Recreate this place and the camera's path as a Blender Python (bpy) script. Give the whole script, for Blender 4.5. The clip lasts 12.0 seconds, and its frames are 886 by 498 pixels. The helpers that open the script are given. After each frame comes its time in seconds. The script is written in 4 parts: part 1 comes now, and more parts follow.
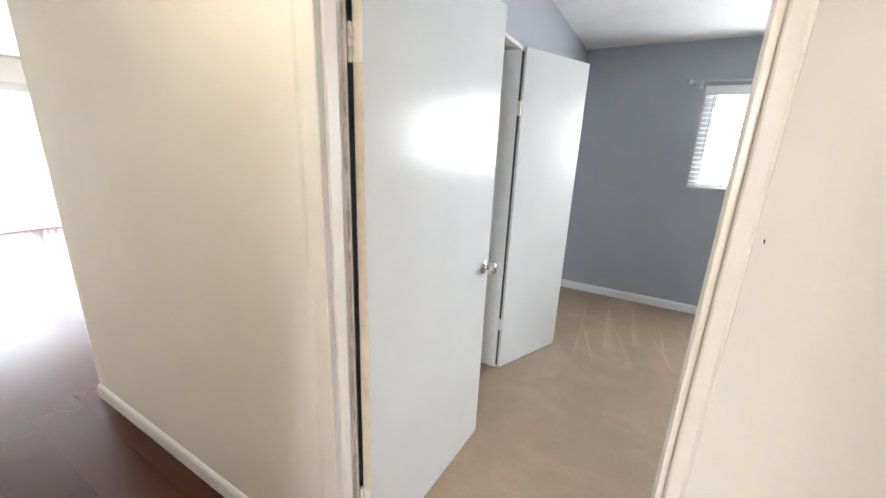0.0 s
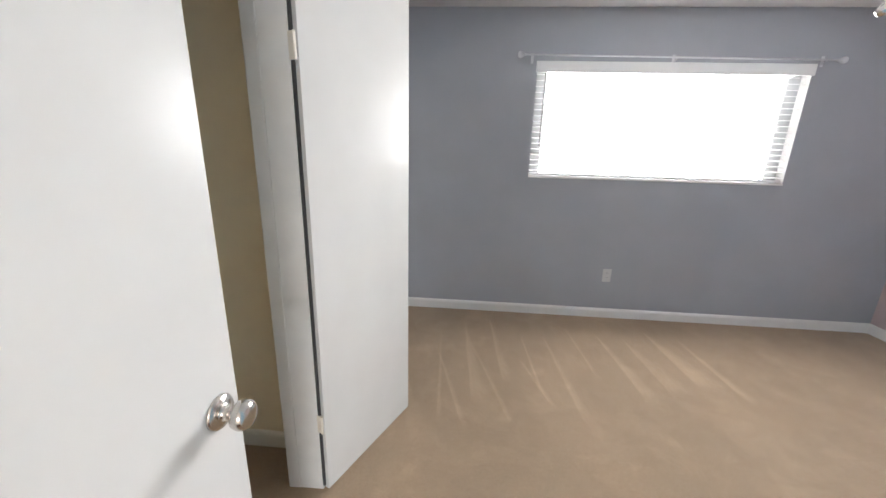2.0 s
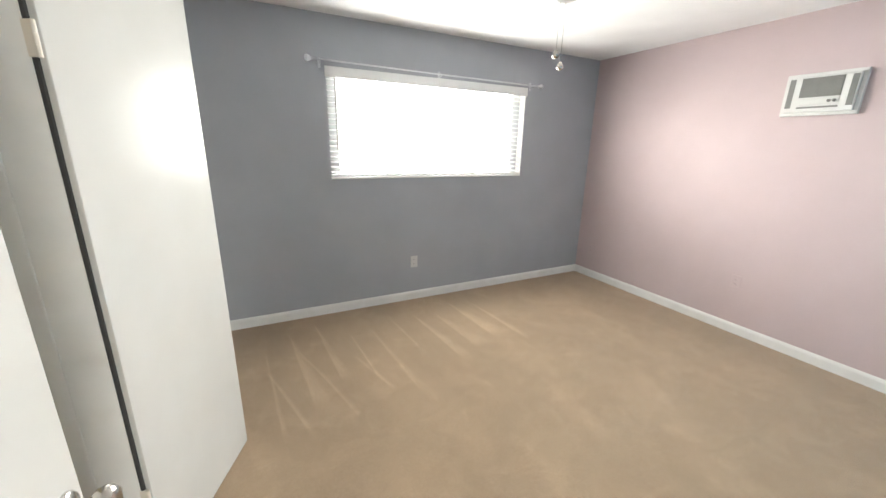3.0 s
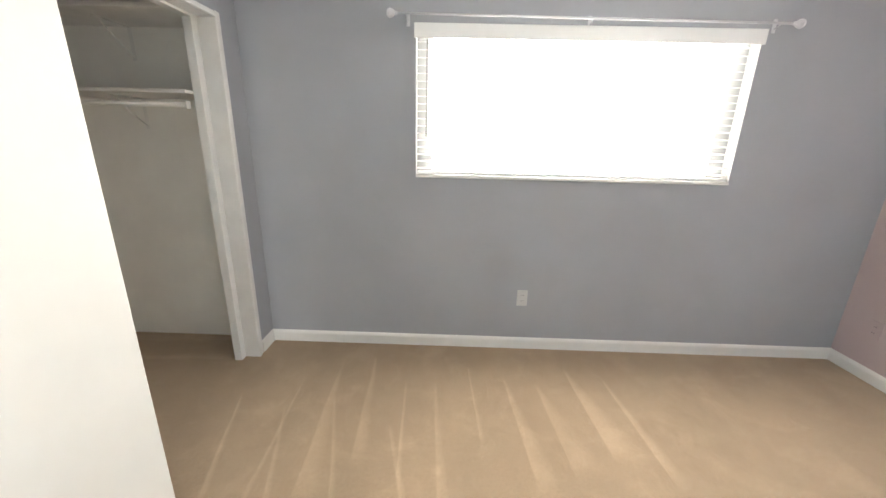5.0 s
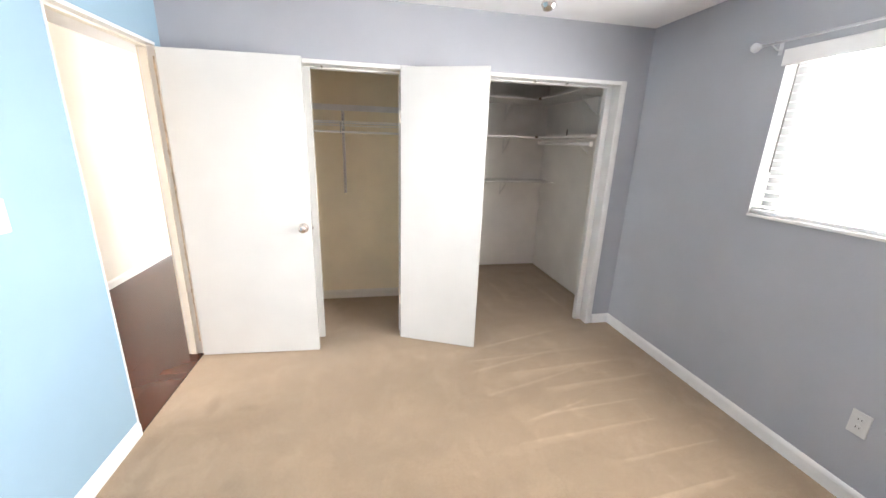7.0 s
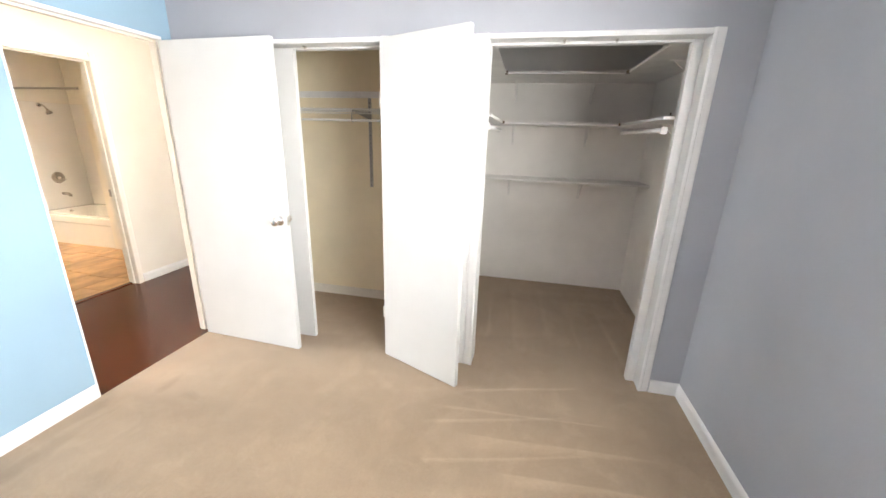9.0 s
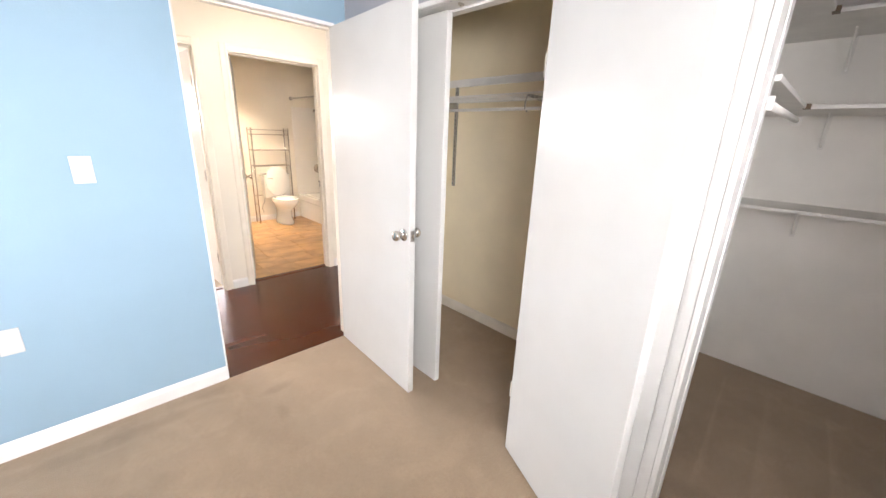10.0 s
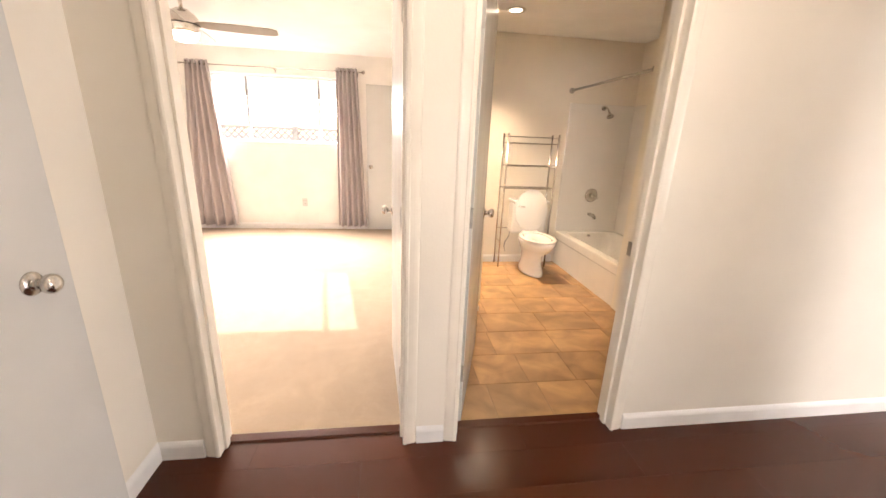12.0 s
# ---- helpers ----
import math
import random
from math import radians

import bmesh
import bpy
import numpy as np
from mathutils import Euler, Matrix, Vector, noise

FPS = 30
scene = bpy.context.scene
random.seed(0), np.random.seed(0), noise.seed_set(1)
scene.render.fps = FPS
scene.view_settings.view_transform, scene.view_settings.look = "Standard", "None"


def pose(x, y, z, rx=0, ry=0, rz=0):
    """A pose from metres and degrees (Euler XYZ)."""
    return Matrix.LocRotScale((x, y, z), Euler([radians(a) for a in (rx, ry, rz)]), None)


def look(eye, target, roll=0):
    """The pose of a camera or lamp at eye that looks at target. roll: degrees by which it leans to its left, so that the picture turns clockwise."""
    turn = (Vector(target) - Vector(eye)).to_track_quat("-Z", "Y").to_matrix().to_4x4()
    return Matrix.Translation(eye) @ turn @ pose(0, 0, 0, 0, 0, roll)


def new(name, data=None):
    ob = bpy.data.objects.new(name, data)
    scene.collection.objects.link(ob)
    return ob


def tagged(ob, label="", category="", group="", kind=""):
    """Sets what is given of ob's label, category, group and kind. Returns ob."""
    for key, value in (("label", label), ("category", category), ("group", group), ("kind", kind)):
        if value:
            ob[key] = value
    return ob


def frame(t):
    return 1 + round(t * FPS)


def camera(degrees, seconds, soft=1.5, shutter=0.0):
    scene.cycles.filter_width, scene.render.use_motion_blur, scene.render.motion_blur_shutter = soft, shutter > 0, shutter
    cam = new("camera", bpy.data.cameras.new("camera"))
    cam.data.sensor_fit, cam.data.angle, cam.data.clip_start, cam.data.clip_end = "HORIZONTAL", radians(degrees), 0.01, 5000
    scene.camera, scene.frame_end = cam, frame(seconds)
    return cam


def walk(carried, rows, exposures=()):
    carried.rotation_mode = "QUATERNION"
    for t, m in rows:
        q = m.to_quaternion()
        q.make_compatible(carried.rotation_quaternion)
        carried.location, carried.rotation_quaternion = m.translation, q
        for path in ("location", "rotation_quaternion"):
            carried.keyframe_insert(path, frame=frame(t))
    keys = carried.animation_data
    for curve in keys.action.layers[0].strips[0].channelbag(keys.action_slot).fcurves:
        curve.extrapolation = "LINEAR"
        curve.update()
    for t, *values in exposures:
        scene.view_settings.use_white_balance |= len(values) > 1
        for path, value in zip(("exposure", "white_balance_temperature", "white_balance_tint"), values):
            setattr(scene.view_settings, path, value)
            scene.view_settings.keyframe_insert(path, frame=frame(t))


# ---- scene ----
cam = camera(100.3, 12.0)

PATH = [
    (0, (0.692, -0.745, 1.493), (-0.241, 0.939, 0.951), 2.3),
    (0.5, (0.541, -0.596, 1.496), (-0.347, 1.111, 0.949), 2.0),
    (1, (0.463, -0.322, 1.472), (-0.276, 1.452, 0.916), 2.0),
    (1.5, (0.436, 0.014, 1.438), (-0.268, 1.805, 0.89), 1.9),
    (2, (0.506, 0.244, 1.431), (0.363, 2.165, 0.894), 1.6),
    (2.5, (0.389, 0.19, 1.46), (0.938, 2.042, 0.94), 1.7),
    (2.7, (0.355, 0.151, 1.484), (1.105, 1.931, 0.964), 1.2),
    (4.3, (0.737, 0.532, 1.502), (1.762, 2.148, 0.924), 1.6),
    (4.5, (0.857, 0.671, 1.462), (1.532, 2.463, 0.886), 1.3),
    (5, (1.184, 0.986, 1.439), (1.148, 2.903, 0.868), 1.4),
    (5.5, (1.524, 1.059, 1.467), (0.491, 2.675, 0.9), 1.5),
    (6, (1.892, 1.087, 1.481), (0.212, 2.025, 0.936), 1.9),
    (6.5, (2.29, 1.132, 1.536), (0.464, 1.731, 0.985), 2.0),
    (7, (2.695, 1.228, 1.542), (0.809, 1.61, 0.996), 1.9),
    (7.2, (2.853, 1.325, 1.573), (0.949, 1.586, 1.018), 1.9),
    (8.8, (2.378, 2.161, 1.516), (0.482, 1.926, 0.926), 1.5),
    (9, (2.152, 2.323, 1.512), (0.28, 1.922, 0.931), 1.7),
    (9.5, (1.653, 2.384, 1.503), (-0.085, 1.58, 0.924), 1.9),
    (9.7, (1.462, 2.361, 1.496), (-0.142, 1.32, 0.909), 2.0),
    (10, (1.22, 2.252, 1.461), (-0.116, 0.886, 0.87), 2.2),
    (10.5, (0.908, 1.771, 1.407), (0.037, 0.073, 0.809), 2.1),
    (11, (0.689, 1.191, 1.44), (0.409, -0.699, 0.85), 1.6),
    (11.2, (0.649, 0.941, 1.469), (0.502, -0.963, 0.875), 1.9),
    (11.5, (0.562, 0.567, 1.437), (0.472, -1.344, 0.854), 1.9),
    (11.7, (0.549, 0.316, 1.394), (0.431, -1.594, 0.813), 2.5),
    (12, (0.483, -0.003, 1.351), (0.218, -1.904, 0.792), 2.3),
]
EXPOSURES = [(0, 0.88, 6000, 9), (1.0, 0.80, 6050, 11), (2.0, 0.86, 6300, 12), (2.7, 1.02, 6600, 8), (4.3, 1.15, 6650, 6), (5.0, 1.35, 6850, 9), (6.0, 1.4, 6650, 9), (7.0, 1.47, 6400, 12), (9.0, 1.57, 6400, 11), (10.0, 1.22, 6400, 15), (10.5, 1.18, 6450, 15), (11.0, 1.04, 6650, 14), (11.5, 1.00, 6900, 19), (12.0, 0.98, 6900, 19)]
walk(cam, [(t, look(eye, target, lean)) for t, eye, target, lean in PATH], EXPOSURES)

# ---- world, sun, lights ----
world = bpy.data.worlds.new("world")
scene.world = world
world.use_nodes = True
wn = world.node_tree
sky = wn.nodes.new("ShaderNodeTexSky")
sky.sky_type = "NISHITA"
sky.sun_disc = False
sky.sun_elevation = radians(32)
sky.sun_rotation = radians(170.5)
wn.links.new(sky.outputs[0], wn.nodes["Background"].inputs["Color"])
wn.nodes["Background"].inputs["Strength"].default_value = 0.15

sun = new("sun", bpy.data.lights.new("sun", "SUN"))
sun.data.energy, sun.data.angle, sun.data.color = 5.0, radians(0.5), (1.0, 0.97, 0.92)
sun.matrix_world = look((2.1 + 0.42 * 3, -5.7 - 2.5 * 3, 1.68 + 1.58 * 3), (2.1, -5.7, 1.68))


def area_lamp(name, eye, target, width, height, watts, color):
    lamp = new(name, bpy.data.lights.new(name, "AREA"))
    lamp.data.shape, lamp.data.size, lamp.data.size_y = "RECTANGLE", width, height
    lamp.data.energy, lamp.data.color = watts, color
    lamp.matrix_world = look(eye, target)
    return lamp


area_lamp("window_light", (1.935, 3.502, 1.635), (1.935, 0, 1.635), 1.76, 0.80, 42, (1.0, 0.985, 0.955)).data.spread = radians(166)
area_lamp("blind_light", (1.935, 3.371, 1.615), (1.935, 0, 1.615), 1.75, 0.74, 23, (1.0, 0.985, 0.955)).data.spread = radians(168)
area_lamp("bedroom_two_window_light", (2.1, -5.862, 1.79), (2.1, -4.42, 0.35), 1.62, 0.45, 118, (1.0, 0.98, 0.95)).data.spread = radians(120)
area_lamp("sliding_door_light", (-7.52, 1.0, 1.02), (0, 1.0, 1.02), 3.3, 1.90, 200, (0.95, 0.98, 1.0))
area_lamp("living_window_light", (-2.85, 3.60, 1.10), (-2.85, 0, 1.10), 1.15, 1.75, 65, (1.0, 0.985, 0.95))


def point_lamp(name, place, watts, color, radius=0.06):
    lamp = new(name, bpy.data.lights.new(name, "POINT"))
    lamp.data.energy, lamp.data.color, lamp.data.shadow_soft_size = watts, color, radius
    lamp.location = place
    return lamp


point_lamp("hall_lamp", (-0.12, -0.42, 2.25), 8.2, (1.0, 0.86, 0.68), 0.14)
for x, y in ((-0.533, -3.436), (-0.265, -3.526)):
    can_lamp = area_lamp("downlight_lamp", (x, y, 2.412), (x, y, 0), 0.10, 0.10, 6.6, (1.0, 0.79, 0.54))
    can_lamp.data.shape, can_lamp.data.spread = "DISK", radians(92)


# ---- materials ----
def material(name, color, rough=0.5, metal=0.0, vary=0.08, scale=6.0, bump=0.0, bump_scale=120.0, **more):
    m = bpy.data.materials.new(name)
    m.use_nodes = True
    n, l = m.node_tree.nodes, m.node_tree.links
    b = n["Principled BSDF"]
    b.inputs["Roughness"].default_value, b.inputs["Metallic"].default_value = rough, metal
    for key, value in more.items():
        b.inputs[key.replace("_", " ")].default_value = value
    co = n.new("ShaderNodeTexCoord")
    big = n.new("ShaderNodeTexNoise")
    big.inputs["Scale"].default_value, big.inputs["Detail"].default_value = scale, 5.0
    l.new(co.outputs["Object"], big.inputs["Vector"])
    ramp = n.new("ShaderNodeMapRange")
    ramp.inputs[1].default_value, ramp.inputs[2].default_value = 0.3, 0.7
    ramp.inputs[3].default_value, ramp.inputs[4].default_value = 1 - vary, 1 + vary * 0.5
    l.new(big.outputs[0], ramp.inputs[0])
    mul = n.new("ShaderNodeVectorMath")
    mul.operation = "SCALE"
    mul.inputs[0].default_value = color[:3]
    l.new(ramp.outputs[0], mul.inputs["Scale"])
    l.new(mul.outputs[0], b.inputs["Base Color"])
    fine = n.new("ShaderNodeTexNoise")
    fine.inputs["Scale"].default_value, fine.inputs["Detail"].default_value = bump_scale, 3.0
    l.new(co.outputs["Object"], fine.inputs["Vector"])
    rr = n.new("ShaderNodeMapRange")
    rr.inputs[3].default_value, rr.inputs[4].default_value = max(0.02, rough - 0.06), min(1, rough + 0.06)
    l.new(big.outputs[0], rr.inputs[0])
    l.new(rr.outputs[0], b.inputs["Roughness"])
    if bump:
        bp = n.new("ShaderNodeBump")
        bp.inputs["Strength"].default_value, bp.inputs["Distance"].default_value = bump, 0.002
        l.new(fine.outputs[0], bp.inputs["Height"])
        l.new(bp.outputs[0], b.inputs["Normal"])
    return m


GREY_WALL = material("grey_blue_wall_paint", (0.405, 0.418, 0.452), 0.72, vary=0.05, scale=2.5, bump=0.25, bump_scale=90, Specular_IOR_Level=0.2)
PINK_WALL = material("pink_wall_paint", (0.55, 0.45, 0.455), 0.75, vary=0.04, scale=2.5, bump=0.25, bump_scale=90, Specular_IOR_Level=0.15)
BLUE_WALL = material("light_blue_wall_paint", (0.28, 0.408, 0.505), 0.72, vary=0.04, scale=2.5, bump=0.25, bump_scale=90, Specular_IOR_Level=0.15)
CREAM_WALL = material("cream_wall_paint", (0.81, 0.765, 0.68), 0.65, vary=0.04, scale=2.5, bump=0.25, bump_scale=90, Specular_IOR_Level=0.25)
YELLOW_WALL = material("pale_yellow_closet_paint", (0.90, 0.80, 0.60), 0.7, vary=0.06, scale=3, bump=0.25, bump_scale=90, Specular_IOR_Level=0.25)
WHITE_WALL = material("white_closet_paint", (0.89, 0.865, 0.82), 0.7, vary=0.06, scale=3, bump=0.25, bump_scale=90, Specular_IOR_Level=0.25)
CEILING = material("white_ceiling_paint", (0.88, 0.88, 0.88), 0.8, vary=0.05, scale=3, bump=0.5, bump_scale=70)
TRIM = material("white_trim_paint", (0.80, 0.79, 0.77), 0.32, vary=0.05, scale=9, bump=0.1, bump_scale=60)
CREAM_TRIM = material("cream_trim_paint", (0.80, 0.75, 0.66), 0.32, vary=0.05, scale=9, bump=0.1, bump_scale=60)
DOOR = material("white_door_enamel", (0.63, 0.63, 0.61), 0.19, vary=0.03, scale=4, bump=0.05, bump_scale=45, Specular_IOR_Level=0.11)
NICKEL = material("satin_nickel", (0.62, 0.59, 0.55), 0.22, 1.0, vary=0.08, scale=30)
CHROME = material("chrome", (0.72, 0.72, 0.72), 0.10, 1.0, vary=0.04, scale=30)
STEEL = material("worn_grey_steel", (0.45, 0.43, 0.40), 0.4, 1.0, vary=0.15, scale=30)
SATIN = material("white_satin_metal", (0.66, 0.67, 0.69), 0.38, 0.35, vary=0.05, scale=30)
# white window frames coloured grey where they stand in shade or against daylight
SHADED_FRAME = material("shaded_window_frame_grey", (0.46, 0.465, 0.47), 0.6, 0.0, vary=0.08, scale=20)
BRONZE = material("tarnished_brass", (0.16, 0.11, 0.07), 0.45, 0.6, vary=0.2, scale=40)
# stands in for shade in the gap beside a hinged closet door
GAP = material("hinge_gap_shade_grey", (0.055, 0.055, 0.055), 0.7, vary=0.1)
SHADE_GREY = material("switch_groove_shade_grey", (0.36, 0.36, 0.36), 0.5, vary=0.04)
DARK = material("dark_gap", (0.015, 0.015, 0.015), 0.8, vary=0.1)
PLASTIC = material("white_plastic", (0.62, 0.62, 0.60), 0.4, vary=0.03, scale=20)
SHELF = material("white_shelf_paint", (0.82, 0.80, 0.765), 0.45, vary=0.08, scale=8, bump=0.12)
WIRE = material("white_coated_wire", (0.78, 0.76, 0.72), 0.35, vary=0.05, scale=20)
PORCELAIN = material("white_porcelain", (0.84, 0.83, 0.80), 0.08, vary=0.02, scale=6, Coat_Weight=0.4)
ACRYLIC = material("white_tub_acrylic", (0.83, 0.81, 0.77), 0.16, vary=0.03, scale=4)
EDGE = material("aged_cream_edge_paint", (0.76, 0.66, 0.51), 0.45, vary=0.12, scale=18, bump=0.3, bump_scale=50)
LOUVRE = material("grey_grille_plastic", (0.19, 0.19, 0.18), 0.5, vary=0.1, scale=20)
SLAT = material("white_blind_slat", (0.86, 0.86, 0.85), 0.45, vary=0.02, scale=20)
CURTAIN = material("grey_satin_curtain", (0.44, 0.39, 0.385), 0.5, vary=0.04, scale=14, bump=0.2, bump_scale=400, Sheen_Weight=0.3)
CONCRETE = material("pale_concrete", (0.42, 0.41, 0.39), 0.9, vary=0.2, scale=2, bump=0.4)
STUCCO = material("pale_stucco", (0.62, 0.60, 0.56), 0.9, vary=0.1, scale=3, bump=0.4)
FENCE = material("weathered_white_lattice", (0.55, 0.52, 0.48), 0.8, vary=0.15, scale=8)
WOODFAN = material("pale_fan_blade", (0.26, 0.225, 0.19), 0.4, vary=0.12, scale=10)
WORN = material("chipped_jamb_paint", (0.70, 0.59, 0.46), 0.6, vary=0.4, scale=26, bump=0.6, bump_scale=60)
GLASS = bpy.data.materials.new("window_glass")
GLASS.use_nodes = True
gb = GLASS.node_tree.nodes["Principled BSDF"]
gb.inputs["Transmission Weight"].default_value, gb.inputs["Roughness"].default_value, gb.inputs["IOR"].default_value = 1.0, 0.0, 1.02
GLOW = bpy.data.materials.new("lit_lamp_glass")
GLOW.use_nodes = True
ge = GLOW.node_tree.nodes["Principled BSDF"]
ge.inputs["Emission Color"].default_value, ge.inputs["Emission Strength"].default_value = (1.0, 0.88, 0.68, 1), 4.0


def carpet_material():
    m = bpy.data.materials.new("beige_carpet")
    m.use_nodes = True
    n, l = m.node_tree.nodes, m.node_tree.links
    b = n["Principled BSDF"]
    b.inputs["Roughness"].default_value = 0.95
    b.inputs["Specular IOR Level"].default_value = 0.1
    b.inputs["Sheen Weight"].default_value = 0.25
    co = n.new("ShaderNodeTexCoord")

    def noise_at(scale, detail, stretch=(1, 1, 1), turn=0.0, distort=0.0):
        mp = n.new("ShaderNodeMapping")
        mp.inputs["Scale"].default_value = stretch
        mp.inputs["Rotation"].default_value = (0, 0, turn)
        l.new(co.outputs["Object"], mp.inputs["Vector"])
        t = n.new("ShaderNodeTexNoise")
        t.inputs["Scale"].default_value, t.inputs["Detail"].default_value = scale, detail
        t.inputs["Distortion"].default_value = distort
        l.new(mp.outputs[0], t.inputs["Vector"])
        return t.outputs[0]

    def ranged(src, a, c, lo, hi):
        r = n.new("ShaderNodeMapRange")
        for i, v in zip((1, 2, 3, 4), (a, c, lo, hi)):
            r.inputs[i].default_value = v
        l.new(src, r.inputs[0])
        return r.outputs[0]

    def times(a, c):
        k = n.new("ShaderNodeMath")
        k.operation = "MULTIPLY"
        l.new(a, k.inputs[0]), l.new(c, k.inputs[1])
        return k.outputs[0]

    grain = times(ranged(noise_at(420, 3), 0.3, 0.7, 0.80, 1.14), ranged(noise_at(70, 4), 0.3, 0.7, 0.94, 1.05))
    mottle = ranged(noise_at(9, 5, distort=0.6), 0.35, 0.7, 0.965, 1.03)
    stain = ranged(noise_at(2.2, 4, distort=1.5), 0.60, 0.76, 1.0, 0.96)
    # vacuum strokes: long narrow lighter wedges fanning out across the pile
    pos = n.new("ShaderNodeSeparateXYZ")
    wob = n.new("ShaderNodeVectorMath")
    wob.operation = "SCALE"
    wob_src = n.new("ShaderNodeTexNoise")
    wob_src.inputs["Scale"].default_value, wob_src.inputs["Detail"].default_value = 1.6, 2.0
    l.new(co.outputs["Object"], wob_src.inputs["Vector"])
    l.new(wob_src.outputs["Color"], wob.inputs[0])
    wob.inputs["Scale"].default_value = 0.03
    bent = n.new("ShaderNodeVectorMath")
    bent.operation = "ADD"
    l.new(co.outputs["Object"], bent.inputs[0]), l.new(wob.outputs[0], bent.inputs[1])
    l.new(bent.outputs[0], pos.inputs[0])

    def calc(op, a, c=None):
        k = n.new("ShaderNodeMath")
        k.operation = op
        for i, v in enumerate((a, c)):
            if isinstance(v, (int, float)):
                k.inputs[i].default_value = v
            elif v is not None:
                l.new(v, k.inputs[i])
        return k.outputs[0]

    def strokes(spacing, start, slant, far, length, cells, width, gain, seed, across="X", along="Y", sign=1.0):
        """Strokes that begin near along = far and run back from it; cells: the first and last stroke."""
        drop = calc("MULTIPLY", calc("SUBTRACT", far, pos.outputs[along]), sign)
        u = calc("DIVIDE", calc("SUBTRACT", calc("SUBTRACT", pos.outputs[across], start), calc("MULTIPLY", drop, slant)), spacing)
        cell, part_u = calc("FLOOR", u), calc("FRACT", u)

        def chance(offset):
            r = n.new("ShaderNodeTexWhiteNoise")
            r.noise_dimensions = "1D"
            l.new(calc("ADD", cell, seed + offset), r.inputs["W"])
            return r.outputs["Value"]

        begin, reach, broad, bright = chance(0.3), chance(40.5), chance(80.7), chance(120.1)
        t = calc("DIVIDE", calc("SUBTRACT", drop, calc("MULTIPLY", begin, 0.30 * length)), calc("MULTIPLY", calc("ADD", 0.6, calc("MULTIPLY", reach, 0.55)), length))
        inside = calc("MULTIPLY", ranged(t, 0.0, 0.10, 0.0, 1.0), ranged(t, 0.86, 1.0, 1.0, 0.0))
        inside = calc("MULTIPLY", inside, calc("MULTIPLY", calc("GREATER_THAN", cell, cells[0] - 0.5), calc("LESS_THAN", cell, cells[1] + 0.5)))
        wide = calc("ADD", 0.07, calc("MULTIPLY", calc("MULTIPLY", t, width), calc("ADD", 0.15, calc("MULTIPLY", calc("POWER", broad, 2.0), 2.0))))
        shifted = calc("SUBTRACT", part_u, calc("MULTIPLY", bright, 0.22))
        body = calc("MULTIPLY", ranged(shifted, 0.0, 0.035, 0.0, 1.0), calc("MAXIMUM", calc("SUBTRACT", 1.0, calc("POWER", calc("MAXIMUM", calc("DIVIDE", shifted, wide), 0.0), 2.0)), 0.0))
        strength = calc("MULTIPLY", calc("ADD", 0.55, calc("MULTIPLY", bright, 0.45)), gain)
        return calc("ADD", 1.0, calc("MULTIPLY", calc("MULTIPLY", body, inside), strength))

    def blot(x, y, rx, ry, amount):
        dx = calc("DIVIDE", calc("SUBTRACT", pos.outputs["X"], x + 0.015), rx)
        dy = calc("DIVIDE", calc("SUBTRACT", pos.outputs["Y"], y + 0.015), ry)
        d = calc("ADD", calc("MULTIPLY", dx, dx), calc("MULTIPLY", dy, dy))
        return ranged(calc("ADD", d, calc("MULTIPLY", noise_at(14, 4), 1.2)), 0.5, 1.7, 1.0 - amount, 1.0)

    stroke = times(strokes(0.205, 0.90, 0.06, 3.24, 0.95, (-3, 6), 0.46, 0.27, 3.0), strokes(0.29, -0.04, 0.27, 2.82, 0.78, (0, 3), 0.46, 0.30, 11.0))
    stroke = times(stroke, times(strokes(0.52, 0.10, 0.30, 2.30, 0.55, (0, 0), 0.60, 0.13, 23.0), strokes(0.24, 1.80, 0.05, -1.75, 1.3, (0, 6), 0.45, 0.14, 31.0, "Y", "X", -1.0)))
    stroke = times(stroke, times(times(blot(0.62, 0.29, 0.10, 0.04, 0.20), blot(0.67, 0.50, 0.035, 0.075, 0.18)), times(blot(1.30, 0.17, 0.38, 0.055, 0.17), times(blot(1.28, 0.58, 0.16, 0.06, 0.09), blot(0.90, 0.08, 0.10, 0.06, 0.15)))))
    stroke_b = ranged(noise_at(1.0, 2.0, (2.4, 1.1, 1), radians(24), 0.5), 0.45, 0.60, 0.97, 1.05)
    scuff = times(ranged(noise_at(2.9, 2.0, (1, 1.5, 1), radians(-30), 0.8), 0.575, 0.605, 1.0, 1.05), ranged(noise_at(4.2, 2.0, (1.6, 1, 1), radians(40), 0.4), 0.60, 0.625, 1.0, 1.045))
    total = times(times(times(grain, mottle), times(stain, scuff)), times(stroke, stroke_b))
    mul = n.new("ShaderNodeVectorMath")
    mul.operation = "SCALE"
    mul.inputs[0].default_value = (0.386, 0.284, 0.189)
    l.new(total, mul.inputs["Scale"])
    l.new(mul.outputs[0], b.inputs["Base Color"])
    bp = n.new("ShaderNodeBump")
    bp.inputs["Strength"].default_value, bp.inputs["Distance"].default_value = 0.7, 0.006
    l.new(times(noise_at(260, 3), stroke), bp.inputs["Height"])
    l.new(bp.outputs[0], b.inputs["Normal"])
    return m


CARPET = carpet_material()


